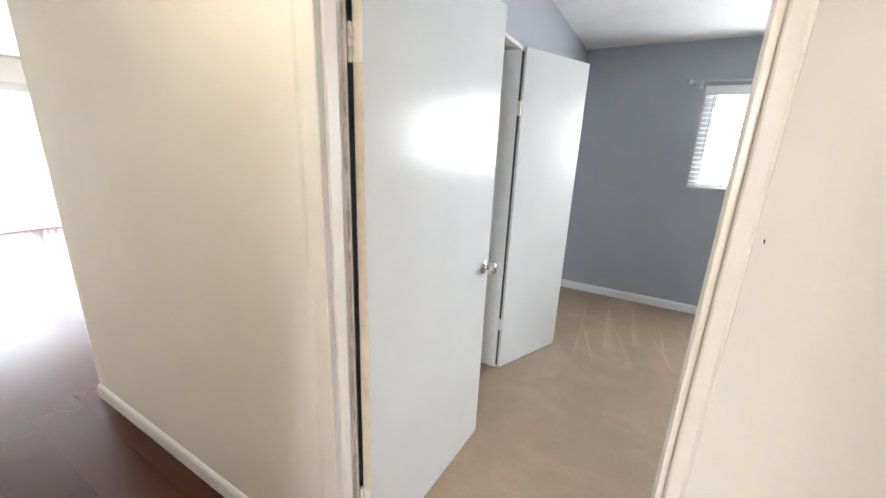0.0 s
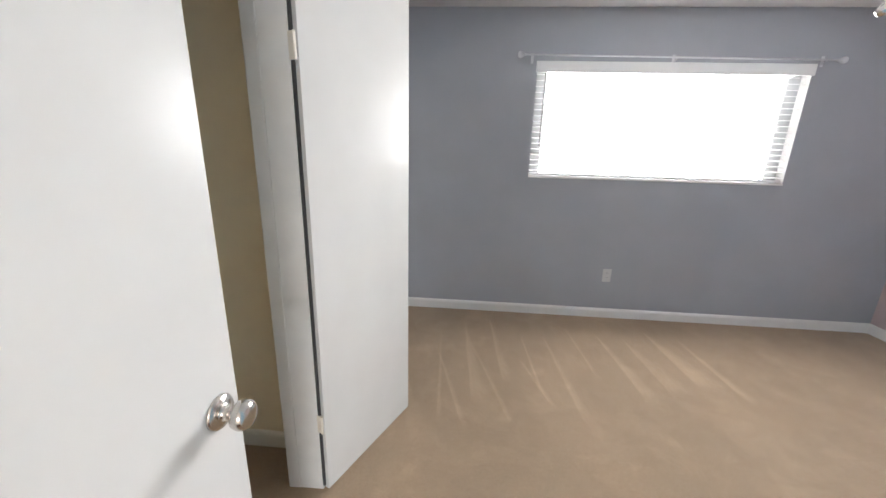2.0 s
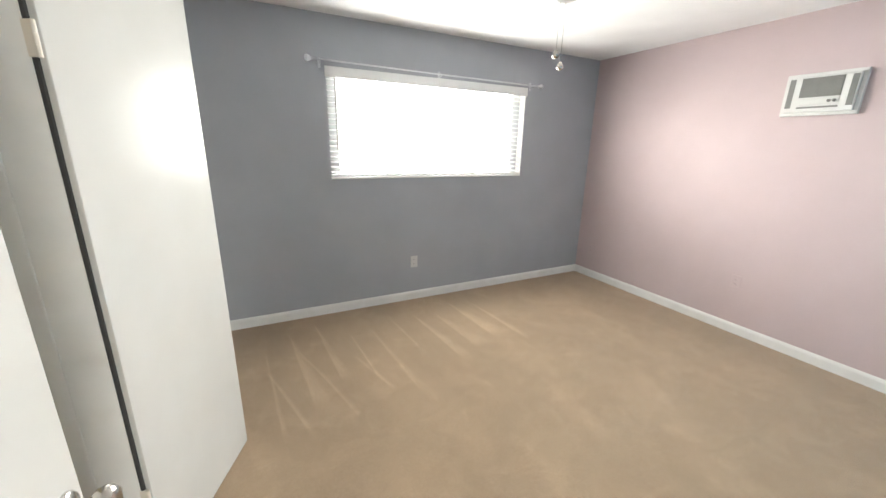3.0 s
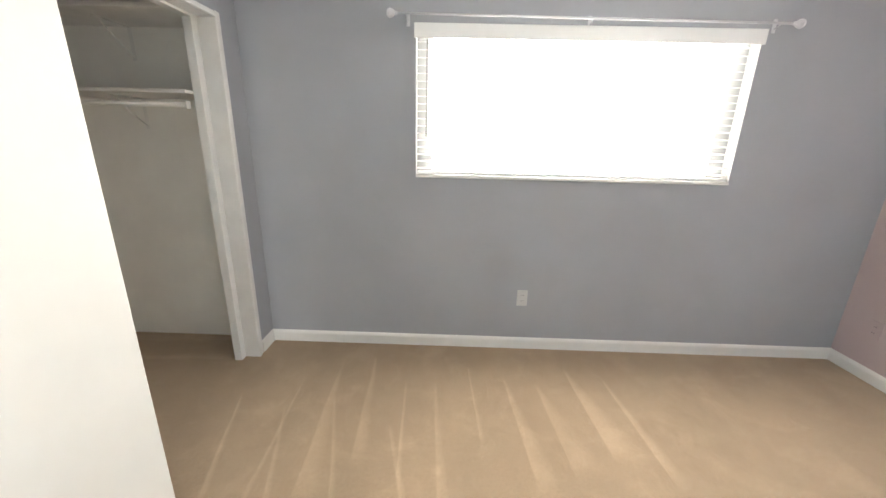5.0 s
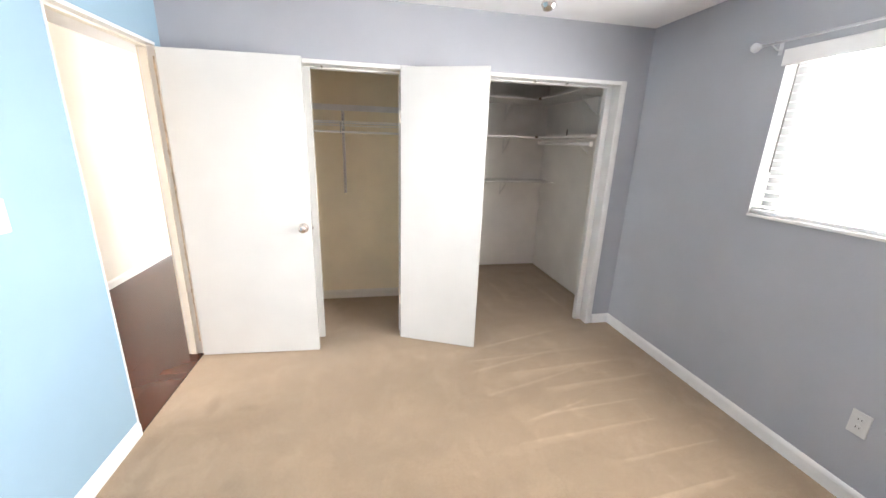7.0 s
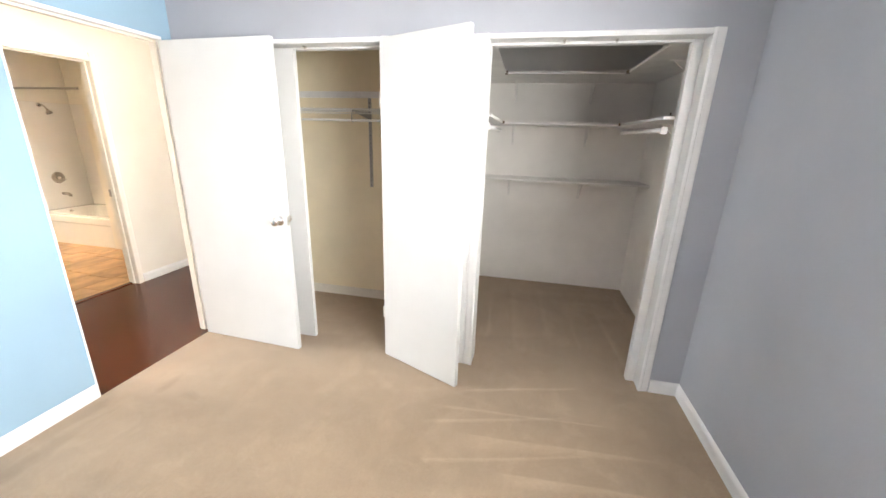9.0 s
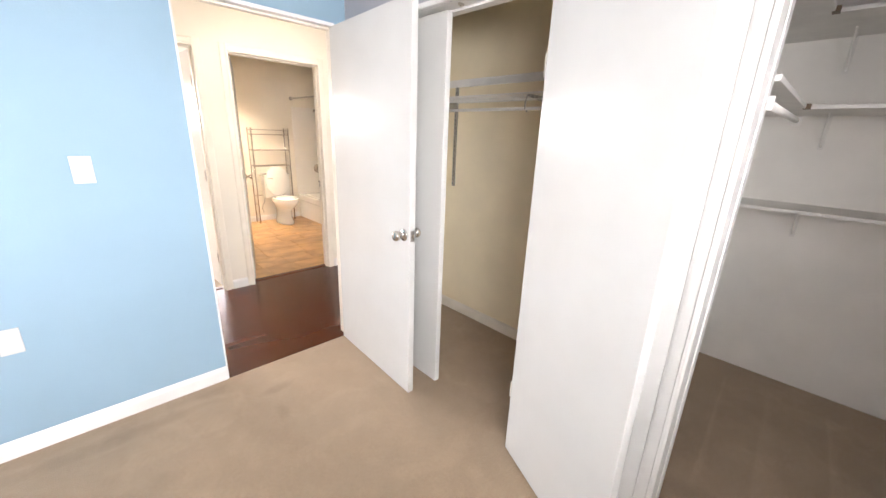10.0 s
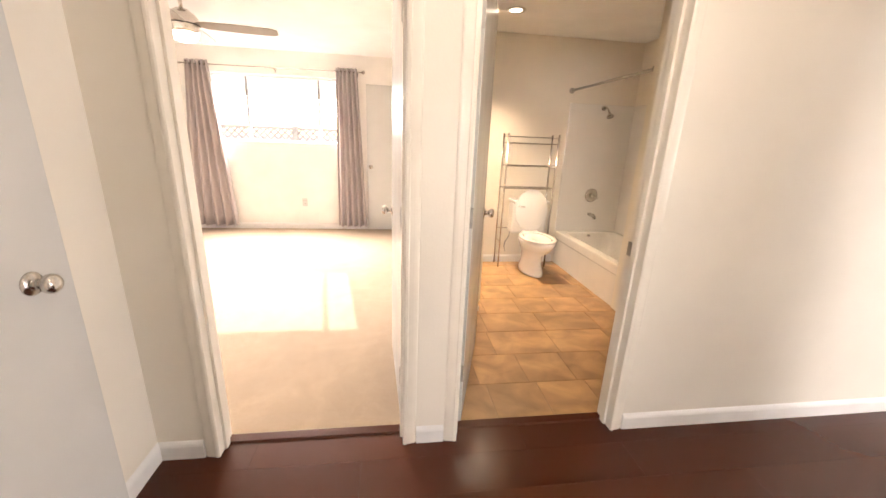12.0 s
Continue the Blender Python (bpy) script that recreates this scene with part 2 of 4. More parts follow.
def piece_material(name, color, spread, rough, grain_stretch, grain_scale, grain_amount, bump=0.1, cloud=0.0):
    """Boards and tiles: each piece takes its own shade, with grain along it."""
    m = bpy.data.materials.new(name)
    m.use_nodes = True
    n, l = m.node_tree.nodes, m.node_tree.links
    b = n["Principled BSDF"]
    b.inputs["Roughness"].default_value = rough
    info, co = n.new("ShaderNodeObjectInfo"), n.new("ShaderNodeTexCoord")
    geo = n.new("ShaderNodeNewGeometry")
    mp = n.new("ShaderNodeMapping")
    mp.inputs["Scale"].default_value = grain_stretch
    l.new(geo.outputs["Position"], mp.inputs["Vector"])
    off = n.new("ShaderNodeVectorMath")
    off.operation = "ADD"
    l.new(mp.outputs[0], off.inputs[0])
    l.new(info.outputs["Random"], off.inputs[1])
    g = n.new("ShaderNodeTexNoise")
    g.inputs["Scale"].default_value, g.inputs["Detail"].default_value, g.inputs["Distortion"].default_value = grain_scale, 6, 0.6
    l.new(off.outputs[0], g.inputs["Vector"])
    a = n.new("ShaderNodeMapRange")
    a.inputs[1].default_value, a.inputs[2].default_value = 0.3, 0.7
    a.inputs[3].default_value, a.inputs[4].default_value = 1 - grain_amount, 1 + grain_amount
    l.new(g.outputs[0], a.inputs[0])
    r = n.new("ShaderNodeMapRange")
    r.inputs[3].default_value, r.inputs[4].default_value = 1 - spread, 1 + spread
    l.new(info.outputs["Random"], r.inputs[0])
    k = n.new("ShaderNodeMath")
    k.operation = "MULTIPLY"
    l.new(a.outputs[0], k.inputs[0]), l.new(r.outputs[0], k.inputs[1])
    mul = n.new("ShaderNodeVectorMath")
    mul.operation = "SCALE"
    mul.inputs[0].default_value = color
    l.new(k.outputs[0], mul.inputs["Scale"])
    l.new(mul.outputs[0], b.inputs["Base Color"])
    if bump:
        bp = n.new("ShaderNodeBump")
        bp.inputs["Strength"].default_value, bp.inputs["Distance"].default_value = bump, 0.001
        l.new(g.outputs[0], bp.inputs["Height"])
        l.new(bp.outputs[0], b.inputs["Normal"])
    return m


LAMINATE = piece_material("dark_walnut_laminate", (0.066, 0.0155, 0.006), 0.10, 0.22, (0.5, 3, 1), 2.0, 0.03, 0.0)
LAMINATE.node_tree.nodes["Principled BSDF"].inputs["Specular IOR Level"].default_value = 0.36
TILE = piece_material("tan_vinyl_tile", (0.43, 0.262, 0.125), 0.14, 0.30, (1, 1.3, 1), 4.5, 0.30, 0.05)


# ---- building helpers ----
def mesh_of(name, bm, mats, smooth=False):
    me = bpy.data.meshes.new(name)
    bm.normal_update()
    bm.to_mesh(me)
    bm.free()
    for m in mats if isinstance(mats, (list, tuple)) else [mats]:
        me.materials.append(m)
    if smooth:
        for p in me.polygons:
            p.use_smooth = True
    return me


def thing(name, label, category, place=(0, 0, 0), turn=0.0, group="", kind=""):
    ob = new(name)
    ob.matrix_basis = pose(*place, 0, 0, turn)
    return tagged(ob, label, category, group, kind)


def part(name, bm, mat, parent=None, label="", smooth=False):
    ob = new(name, mesh_of(name, bm, mat, smooth))
    ob.parent = parent
    return tagged(ob, label) if label else ob


def solid(name, bm, mat, label, category, kind="structure", group="", smooth=False):
    return tagged(new(name, mesh_of(name, bm, mat, smooth)), label, category, group, kind)


def box(x0, x1, y0, y1, z0, z1, bevel=0.0, bm=None, segments=2):
    piece = bmesh.new()
    bmesh.ops.create_cube(piece, size=1.0)
    for v in piece.verts:
        v.co = Vector(((x0 + x1) / 2 + v.co.x * (x1 - x0), (y0 + y1) / 2 + v.co.y * (y1 - y0), (z0 + z1) / 2 + v.co.z * (z1 - z0)))
    if bevel:
        bmesh.ops.bevel(piece, geom=piece.edges[:], offset=bevel, segments=segments, affect="EDGES", profile=0.5)
    return add_to(bm, piece)


def add_to(bm, piece):
    if bm is None:
        return piece
    me = bpy.data.meshes.new("scratch")
    piece.to_mesh(me)
    piece.free()
    bm.from_mesh(me)
    bpy.data.meshes.remove(me)
    return bm


def lathe(profile, matrix=None, steps=24, bm=None):
    """Turn (radius, height) pairs about z, then place by matrix."""
    piece = bmesh.new()
    rings = []
    for r, h in profile:
        if r < 1e-5:
            rings.append([piece.verts.new((0, 0, h))])
        else:
            rings.append([piece.verts.new((r * math.cos(2 * math.pi * i / steps), r * math.sin(2 * math.pi * i / steps), h)) for i in range(steps)])
    for a, c in zip(rings, rings[1:]):
        for i in range(steps):
            j = (i + 1) % steps
            if len(a) == 1 and len(c) > 1:
                piece.faces.new((a[0], c[i], c[j]))
            elif len(c) == 1 and len(a) > 1:
                piece.faces.new((a[i], c[0], a[j]))
            elif len(a) > 1:
                piece.faces.new((a[i], c[i], c[j], a[j]))
    bmesh.ops.recalc_face_normals(piece, faces=piece.faces)
    if matrix is not None:
        piece.transform(matrix)
    return add_to(bm, piece)


def tube(points, radius, steps=10, bm=None, closed=False):
    """A round bar along a list of places."""
    piece = bmesh.new()
    pts = [Vector(p) for p in points]
    rings = []
    for i, p in enumerate(pts):
        a = pts[i - 1] if i or closed else p
        c = pts[(i + 1) % len(pts)] if i < len(pts) - 1 or closed else p
        d = (c - a).normalized()
        side = d.cross(Vector((0, 0, 1)) if abs(d.z) < 0.9 else Vector((1, 0, 0))).normalized()
        up = side.cross(d)
        rings.append([piece.verts.new(p + radius * (math.cos(2 * math.pi * k / steps) * side + math.sin(2 * math.pi * k / steps) * up)) for k in range(steps)])
    pairs = list(zip(rings, rings[1:])) + ([(rings[-1], rings[0])] if closed else [])
    for a, c in pairs:
        for k in range(steps):
            j = (k + 1) % steps
            piece.faces.new((a[k], a[j], c[j], c[k]))
    if not closed:
        piece.faces.new(rings[0]), piece.faces.new(rings[-1][::-1])
    bmesh.ops.recalc_face_normals(piece, faces=piece.faces)
    return add_to(bm, piece)


def sweep(profile, origin, along, out, up, length, bm=None):
    """A moulding: (out, up) pairs drawn along a direction."""
    piece = bmesh.new()
    o, a, u, w = Vector(origin), Vector(along), Vector(out), Vector(up)
    ends = [[piece.verts.new(o + a * s + u * p + w * q) for p, q in profile] for s in (0, length)]
    k = len(profile)
    for i in range(k):
        j = (i + 1) % k
        piece.faces.new((ends[0][i], ends[0][j], ends[1][j], ends[1][i]))
    piece.faces.new(ends[0]), piece.faces.new(ends[1][::-1])
    bmesh.ops.recalc_face_normals(piece, faces=piece.faces)
    return add_to(bm, piece)


def wall(name, axis, near, far, a0, a1, mats, label, holes=(), z0=0.0, z1=2.43):
    """A slab across axis from near to far, along the other axis from a0 to a1, with holes (a, b, low, high) cut through.
    mats: the paint on the near face, on the far face, and in the holes and ends."""
    us = sorted({a0, a1, *(h[0] for h in holes), *(h[1] for h in holes)})
    zs = sorted({z0, z1, *(h[2] for h in holes), *(h[3] for h in holes)})
    us, zs = [u for u in us if a0 <= u <= a1], [z for z in zs if z0 <= z <= z1]

    def full(i, j):
        if not (0 <= i < len(us) - 1 and 0 <= j < len(zs) - 1):
            return False
        u, z = (us[i] + us[i + 1]) / 2, (zs[j] + zs[j + 1]) / 2
        return not any(h[0] < u < h[1] and h[2] < z < h[3] for h in holes)

    bm = bmesh.new()
    seen = {}

    def vert(u, d, z):
        key = (u, d, z)
        if key not in seen:
            seen[key] = bm.verts.new((d, u, z) if axis == "x" else (u, d, z))
        return seen[key]

    def quad(corners, index):
        bm.faces.new([vert(*c) for c in corners]).material_index = index

    for i in range(len(us) - 1):
        for j in range(len(zs) - 1):
            if not full(i, j):
                continue
            u, w, z, t = us[i], us[i + 1], zs[j], zs[j + 1]
            quad([(u, near, z), (w, near, z), (w, near, t), (u, near, t)], 0)
            quad([(u, far, z), (u, far, t), (w, far, t), (w, far, z)], 1)
            if not full(i - 1, j):
                quad([(u, near, z), (u, near, t), (u, far, t), (u, far, z)], 2)
            if not full(i + 1, j):
                quad([(w, near, z), (w, far, z), (w, far, t), (w, near, t)], 2)
            if not full(i, j - 1):
                quad([(u, near, z), (u, far, z), (w, far, z), (w, near, z)], 2)
            if not full(i, j + 1):
                quad([(u, near, t), (w, near, t), (w, far, t), (u, far, t)], 2)
    bmesh.ops.recalc_face_normals(bm, faces=bm.faces)
    return solid(name, bm, list(mats), label, "wall")


BASE_PROFILE = [(0, 0), (0.013, 0), (0.013, 0.062), (0.010, 0.072), (0.005, 0.080), (0, 0.085)]


def baseboard(origin, along, out, length, mat, label="white painted wooden baseboard along the wall"):
    bm = sweep(BASE_PROFILE, origin, along, out, (0, 0, 1), length)
    return solid("baseboard", bm, mat, label, "baseboard")


CASING_PROFILE = [(0, 0), (0, 0.014), (0.006, 0.017), (0.016, 0.017), (0.020, 0.013), (0.040, 0.011), (0.050, 0.009), (0.057, 0.006), (0.060, 0)]


def casing(name, axis, face, out, a0, a1, top, mat, label, wide=1.0, head=None):
    """Mouldings round an opening from a0 to a1, up to top, on the wall face; out is +1 or -1."""
    bm = bmesh.new()
    shape = [(p * wide, q) for p, q in CASING_PROFILE]
    head = head or 0.060 * wide
    along = Vector((0, 1, 0)) if axis == "x" else Vector((1, 0, 0))
    normal = Vector((out, 0, 0)) if axis == "x" else Vector((0, out, 0))

    def spot(a, z):
        return Vector((face, a, z)) if axis == "x" else Vector((a, face, z))

    if a0 is not None:
        sweep(shape, spot(a0, 0), (0, 0, 1), -along, normal, top + head, bm)
    if a1 is not None:
        sweep(shape, spot(a1, 0), (0, 0, 1), along, normal, top + head, bm)
    lo, hi = (a0 if a0 is not None else a1 - 0.8), (a1 if a1 is not None else a0 + 0.8)
    sweep([(p * head / (0.060 * wide), q + 0.002) for p, q in shape], spot(lo, top), along, (0, 0, 1), normal, hi - lo, bm)
    return solid(name, bm, mat, label, "door casing")


def knob(parent, place, normal, mat=None, name="knob"):
    """Rose, neck and ball of a door knob, standing out from a face."""
    m = Matrix.Translation(place) @ Vector(normal).to_track_quat("Z", "Y").to_matrix().to_4x4()
    bm = lathe([(0.0, 0.0), (0.033, 0.0), (0.033, 0.003), (0.030, 0.007), (0.018, 0.010), (0.013, 0.013), (0.012, 0.026), (0.017, 0.031),
                (0.025, 0.037), (0.0275, 0.046), (0.0265, 0.054), (0.021, 0.061), (0.010, 0.0645), (0.0, 0.065)], m, 28)
    return part(name, bm, mat or NICKEL, parent, "satin nickel round door knob", True)


# ---- structure: bedroom and closets ----
DOOR_TOP = 2.045
wall("wall_north", "y", 3.37, 3.52, -0.085, 3.905, (GREY_WALL, STUCCO, TRIM), "grey-blue painted bedroom wall round the wide window", [(0.955, 2.915, 1.206, 2.065)])
wall("wall_east", "x", 3.905, 4.05, -0.10, 3.52, (PINK_WALL, STUCCO, PINK_WALL), "pale pink painted bedroom wall")
wall("wall_south", "y", 0.0, -0.09, 0.80, 3.905, (BLUE_WALL, CREAM_WALL, CREAM_TRIM), "light blue painted bedroom wall beside the doorway")
wall("wall_south_header", "y", 0.0, -0.09, -0.085, 0.80, (BLUE_WALL, CREAM_WALL, TRIM), "light blue painted wall over the doorway", [(-0.010, 0.80, 0.0, DOOR_TOP)])
wall("wall_hall_north", "y", -0.02, -0.09, -1.872, -0.085, (YELLOW_WALL, CREAM_WALL, CREAM_WALL), "cream painted hallway wall behind the closet")
LEFT_CLOSET, RIGHT_CLOSET = (0.232, 1.452), (2.070, 3.140)
wall("wall_closet_front", "x", -0.085, -0.215, -0.02, 3.45, (GREY_WALL, WHITE_WALL, TRIM), "grey-blue painted bedroom wall with two closet openings",
     [(*LEFT_CLOSET, 0.0, 2.020), (*RIGHT_CLOSET, 0.0, 2.020)])
wall("wall_closet_back", "x", -0.930, -1.02, -0.02, 1.72, (YELLOW_WALL, WHITE_WALL, WHITE_WALL), "pale yellow back wall of the shallow closet")
wall("wall_closet_partition", "y", 1.66, 1.76, -0.93, -0.215, (YELLOW_WALL, WHITE_WALL, WHITE_WALL), "partition between the two closets")
wall("wall_closet_side", "y", 1.762, 1.70, -1.83, -1.02, (WHITE_WALL, WHITE_WALL, WHITE_WALL), "white side wall of the deep closet")
wall("wall_closet_deep_back", "x", -1.830, -1.872, 1.70, 3.49, (WHITE_WALL, CREAM_WALL, WHITE_WALL), "white back wall of the deep closet")
wall("wall_closet_north", "y", 3.408, 3.49, -1.83, -0.215, (WHITE_WALL, STUCCO, WHITE_WALL), "white side wall of the deep closet by the window")
wall("wall_living_east", "x", -1.905, -1.875, -0.09, 3.5, (CREAM_WALL, CREAM_WALL, CREAM_WALL), "cream painted living room wall")

bm = box(-1.905, 4.05, -0.09, 3.52, 2.43, 2.50)
solid("ceiling", bm, CEILING, "white painted bedroom ceiling", "ceiling")

bm = bmesh.new()
bmesh.ops.create_grid(bm, x_segments=60, y_segments=60, size=0.5)
for v in bm.verts:
    v.co = Vector((-1.84 + (v.co.x + 0.5) * 5.75, 0.005 + (v.co.y + 0.5) * 3.5, 0.0))
solid("floor", bm, CARPET, "beige cut-pile carpet with vacuum strokes and faint stains", "carpet")
solid("subfloor", box(-7.9, 4.2, -5.7, 5.1, -0.20, -0.014), CONCRETE, "concrete slab under the floors", "floor")

# baseboards of the bedroom
baseboard((-0.085, 3.37, 0), (1, 0, 0), (0, -1, 0), 3.99, TRIM)
baseboard((3.905, 0, 0), (0, 1, 0), (-1, 0, 0), 3.37, TRIM)
baseboard((0.802, 0, 0), (1, 0, 0), (0, 1, 0), 3.10, TRIM)
baseboard((-0.085, RIGHT_CLOSET[1] + 0.062, 0), (0, 1, 0), (1, 0, 0), 3.37 - RIGHT_CLOSET[1] - 0.062, TRIM)
baseboard((-0.930, -0.02, 0), (0, 1, 0), (1, 0, 0), 1.68, CREAM_TRIM)
baseboard((-0.930, 1.66, 0), (1, 0, 0), (0, -1, 0), 0.715, CREAM_TRIM)
baseboard((-0.930, -0.02, 0), (1, 0, 0), (0, 1, 0), 0.715, CREAM_TRIM)
baseboard((-1.918, -0.09, 0), (1, 0, 0), (0, -1, 0), 1.848, TRIM)
baseboard((-1.905, -0.09, 0), (0, 1, 0), (-1, 0, 0), 3.59, TRIM)

# closet casings and jambs
casing("closet_casing_trim", "x", -0.085, 1, *LEFT_CLOSET, 2.020, TRIM, "white moulded casing round the closet opening", head=0.030)
casing("closet_casing_trim", "x", -0.085, 1, *RIGHT_CLOSET, 2.020, TRIM, "white moulded casing round the open closet", head=0.030)
bm = sweep([(p * 0.5, q + 0.001) for p, q in CASING_PROFILE], (-0.085, LEFT_CLOSET[1] + 0.06, 2.020), (0, 1, 0), (0, 0, 1), (1, 0, 0), RIGHT_CLOSET[0] - LEFT_CLOSET[1] - 0.12)
bm2 = box(-0.087, -0.076, LEFT_CLOSET[1] + 0.06, RIGHT_CLOSET[0] - 0.06, 0.0, 2.020, 0.0)
solid("closet_mullion_trim", bm2, TRIM, "white painted panel between the closet openings", "trim")
solid("closet_header_trim", bm, TRIM, "white header moulding between the closet openings", "trim")
for lo, hi in (LEFT_CLOSET, RIGHT_CLOSET):
    bm = bmesh.new()
    wide = 0.050 if lo > 1 else 0.004
    box(-0.217, -0.168, lo, lo + 0.004, 0, 2.008, 0.001, bm)
    box(-0.217, -0.168, hi - wide, hi, 0, 2.008, 0.003, bm)
    box(-0.217, -0.168, lo, hi, 2.008, 2.020, 0.002, bm)
    solid("closet_stop_trim", bm, TRIM, "white door stop inside the closet jamb", "trim")

# entry doorway: stops, strike, hallway casing
bm = bmesh.new()
box(-0.010, 0.002, -0.080, -0.042, 0, DOOR_TOP - 0.012, 0.002, bm)
box(0.788, 0.80, -0.080, -0.042, 0, DOOR_TOP - 0.012, 0.002, bm)
box(-0.010, 0.80, -0.080, -0.042, DOOR_TOP - 0.012, DOOR_TOP, 0.002, bm)
solid("doorway_stop_trim", bm, CREAM_TRIM, "painted door stop inside the bedroom doorway", "trim")
bm = box(0.795, 0.803, 0.0, 0.004, 0.0, DOOR_TOP + 0.004)
box(-0.010, 0.80, 0.0, 0.004, DOOR_TOP, DOOR_TOP + 0.018, 0.001, bm)
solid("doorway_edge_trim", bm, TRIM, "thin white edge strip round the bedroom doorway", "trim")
HALL_BEAD = [(0, 0), (0, 0.009), (0.004, 0.011), (0.058, 0.009), (0.064, 0.012), (0.070, 0.014), (0.076, 0.011), (0.080, 0)]
bm = sweep(HALL_BEAD, (-0.010, -0.09, 0), (0, 0, 1), (-1, 0, 0), (0, -1, 0), DOOR_TOP + 0.060)
sweep(HALL_BEAD, (-0.010, -0.09, DOOR_TOP), (1, 0, 0), (0, 0, 1), (0, -1, 0), 0.81, bm)
sweep([(p * 0.34, q) for p, q in HALL_BEAD], (0.80, -0.09, 0), (0, 0, 1), (1, 0, 0), (0, -1, 0), DOOR_TOP + 0.060, bm)
solid("hall_casing_trim", bm, CREAM_TRIM, "cream moulded casing of the bedroom doorway", "door casing")
# ragged line of chipped paint at the edge of the hinge jamb
rnd = random.Random(12)
bm = bmesh.new()
for k in range(70):
    box(-0.0102, -0.0086, -0.0165 - 0.004 * rnd.random() ** 2, -0.0105 + 0.0025 * rnd.random(), 0.10 + k * 0.027, 0.127 + k * 0.027, 0.0, bm)
solid("jamb_edge_trim", bm, WORN, "strip of chipped paint along the hinge jamb", "trim")
nick = new("wall_nick", mesh_of("wall_nick", box(0.8375, 0.8390, -0.0915, -0.0890, 1.378, 1.384, 0.0004), DARK))
tagged(nick, "small dark nick in the cream hallway wall", "nick")
bm = box(0.7975, 0.7995, -0.038, -0.008, 0.92, 0.98, 0.0005)
solid("strike_plate_trim", bm, STEEL, "worn steel strike plate in the door jamb", "strike plate")

# ---- structure: hallway, bathroom, second bedroom, living room ----
HALL_S = -1.41
wall("wall_hall_south", "y", HALL_S, HALL_S - 0.11, -7.45, 1.47, (CREAM_WALL, CREAM_WALL, CREAM_TRIM), "cream hallway wall with two doorways",
     [(-0.587, 0.190, 0, DOOR_TOP), (0.440, 1.226, 0, DOOR_TOP)])
wall("wall_hall_east", "x", 1.47, 1.58, HALL_S - 0.11, -0.09, (CREAM_WALL, CREAM_WALL, CREAM_TRIM), "cream end wall of the hallway", [(-1.180, -0.38, 0, DOOR_TOP)])
solid("ceiling_hall", box(-1.905, 1.58, HALL_S - 0.11, -0.092, 2.43, 2.50), CEILING, "white hallway ceiling", "ceiling")
baseboard((-7.45, HALL_S, 0), (1, 0, 0), (0, 1, 0), 6.800, TRIM)
baseboard((0.252, HALL_S, 0), (1, 0, 0), (0, 1, 0), 0.126, TRIM)
baseboard((1.288, HALL_S, 0), (1, 0, 0), (0, 1, 0), 0.182, TRIM)
baseboard((1.47, HALL_S, 0), (0, 1, 0), (-1, 0, 0), 0.225, TRIM)
baseboard((0.842, -0.09, 0), (1, 0, 0), (0, -1, 0), 0.60, TRIM)
casing("bath_casing_trim", "y", HALL_S, 1, -0.587, 0.190, DOOR_TOP, CREAM_TRIM, "cream moulded casing of the bathroom doorway")
casing("bedroom_two_casing_trim", "y", HALL_S, 1, 0.440, 1.226, DOOR_TOP, CREAM_TRIM, "cream moulded casing of the second bedroom doorway")
for lo, hi in ((-0.587, 0.190), (0.440, 1.226)):
    bm = bmesh.new()
    box(lo, lo + 0.012, HALL_S - 0.065, HALL_S - 0.03, 0, DOOR_TOP - 0.012, 0.002, bm)
    box(hi - 0.012, hi, HALL_S - 0.065, HALL_S - 0.03, 0, DOOR_TOP - 0.012, 0.002, bm)
    box(lo, hi, HALL_S - 0.065, HALL_S - 0.03, DOOR_TOP - 0.012, DOOR_TOP, 0.002, bm)
    solid("door_stop_trim", bm, CREAM_TRIM, "painted door stop inside the door jamb", "trim")
    bm = sweep([(-0.03, 0), (-0.022, 0.007), (0.022, 0.007), (0.03, 0)], (lo, HALL_S - 0.085, 0), (1, 0, 0), (0, 1, 0), (0, 0, 1), hi - lo)
    solid("threshold_trim", bm, LAMINATE, "dark wooden threshold strip in the doorway", "threshold")
solid("strike_plate_trim", box(-0.5855, -0.5835, -1.515, -1.482, 0.88, 0.945, 0.0005), STEEL, "steel strike plate in the bathroom door jamb", "strike plate")

# bathroom shell
wall("wall_bath_east", "x", 0.28, 0.37, -4.18, HALL_S - 0.11, (CREAM_WALL, CREAM_WALL, CREAM_WALL), "cream wall between bathroom and second bedroom")
wall("wall_bath_south", "y", -4.08, -4.18, -2.25, 0.28, (CREAM_WALL, STUCCO, CREAM_WALL), "cream bathroom wall behind the toilet")
wall("wall_bath_west", "x", -2.17, -2.26, -4.08, -2.52, (CREAM_WALL, CREAM_WALL, CREAM_WALL), "bathroom wall along the tub")
wall("wall_bath_nook", "y", -2.78, -2.66, -2.17, -1.42, (CREAM_WALL, CREAM_WALL, CREAM_WALL), "cream wing wall at the end of the tub")
wall("wall_bath_side", "x", -1.42, -1.52, -2.66, HALL_S - 0.11, (CREAM_WALL, CREAM_WALL, CREAM_WALL), "cream bathroom side wall")
solid("ceiling_bath", box(-2.26, 0.28, -4.18, HALL_S - 0.11, 2.43, 2.50), CEILING, "white bathroom ceiling", "ceiling")
baseboard((-1.408, -4.08, 0), (1, 0, 0), (0, 1, 0), 1.688, TRIM)
baseboard((-1.42, -2.66, 0), (0, 1, 0), (1, 0, 0), 1.15, TRIM)

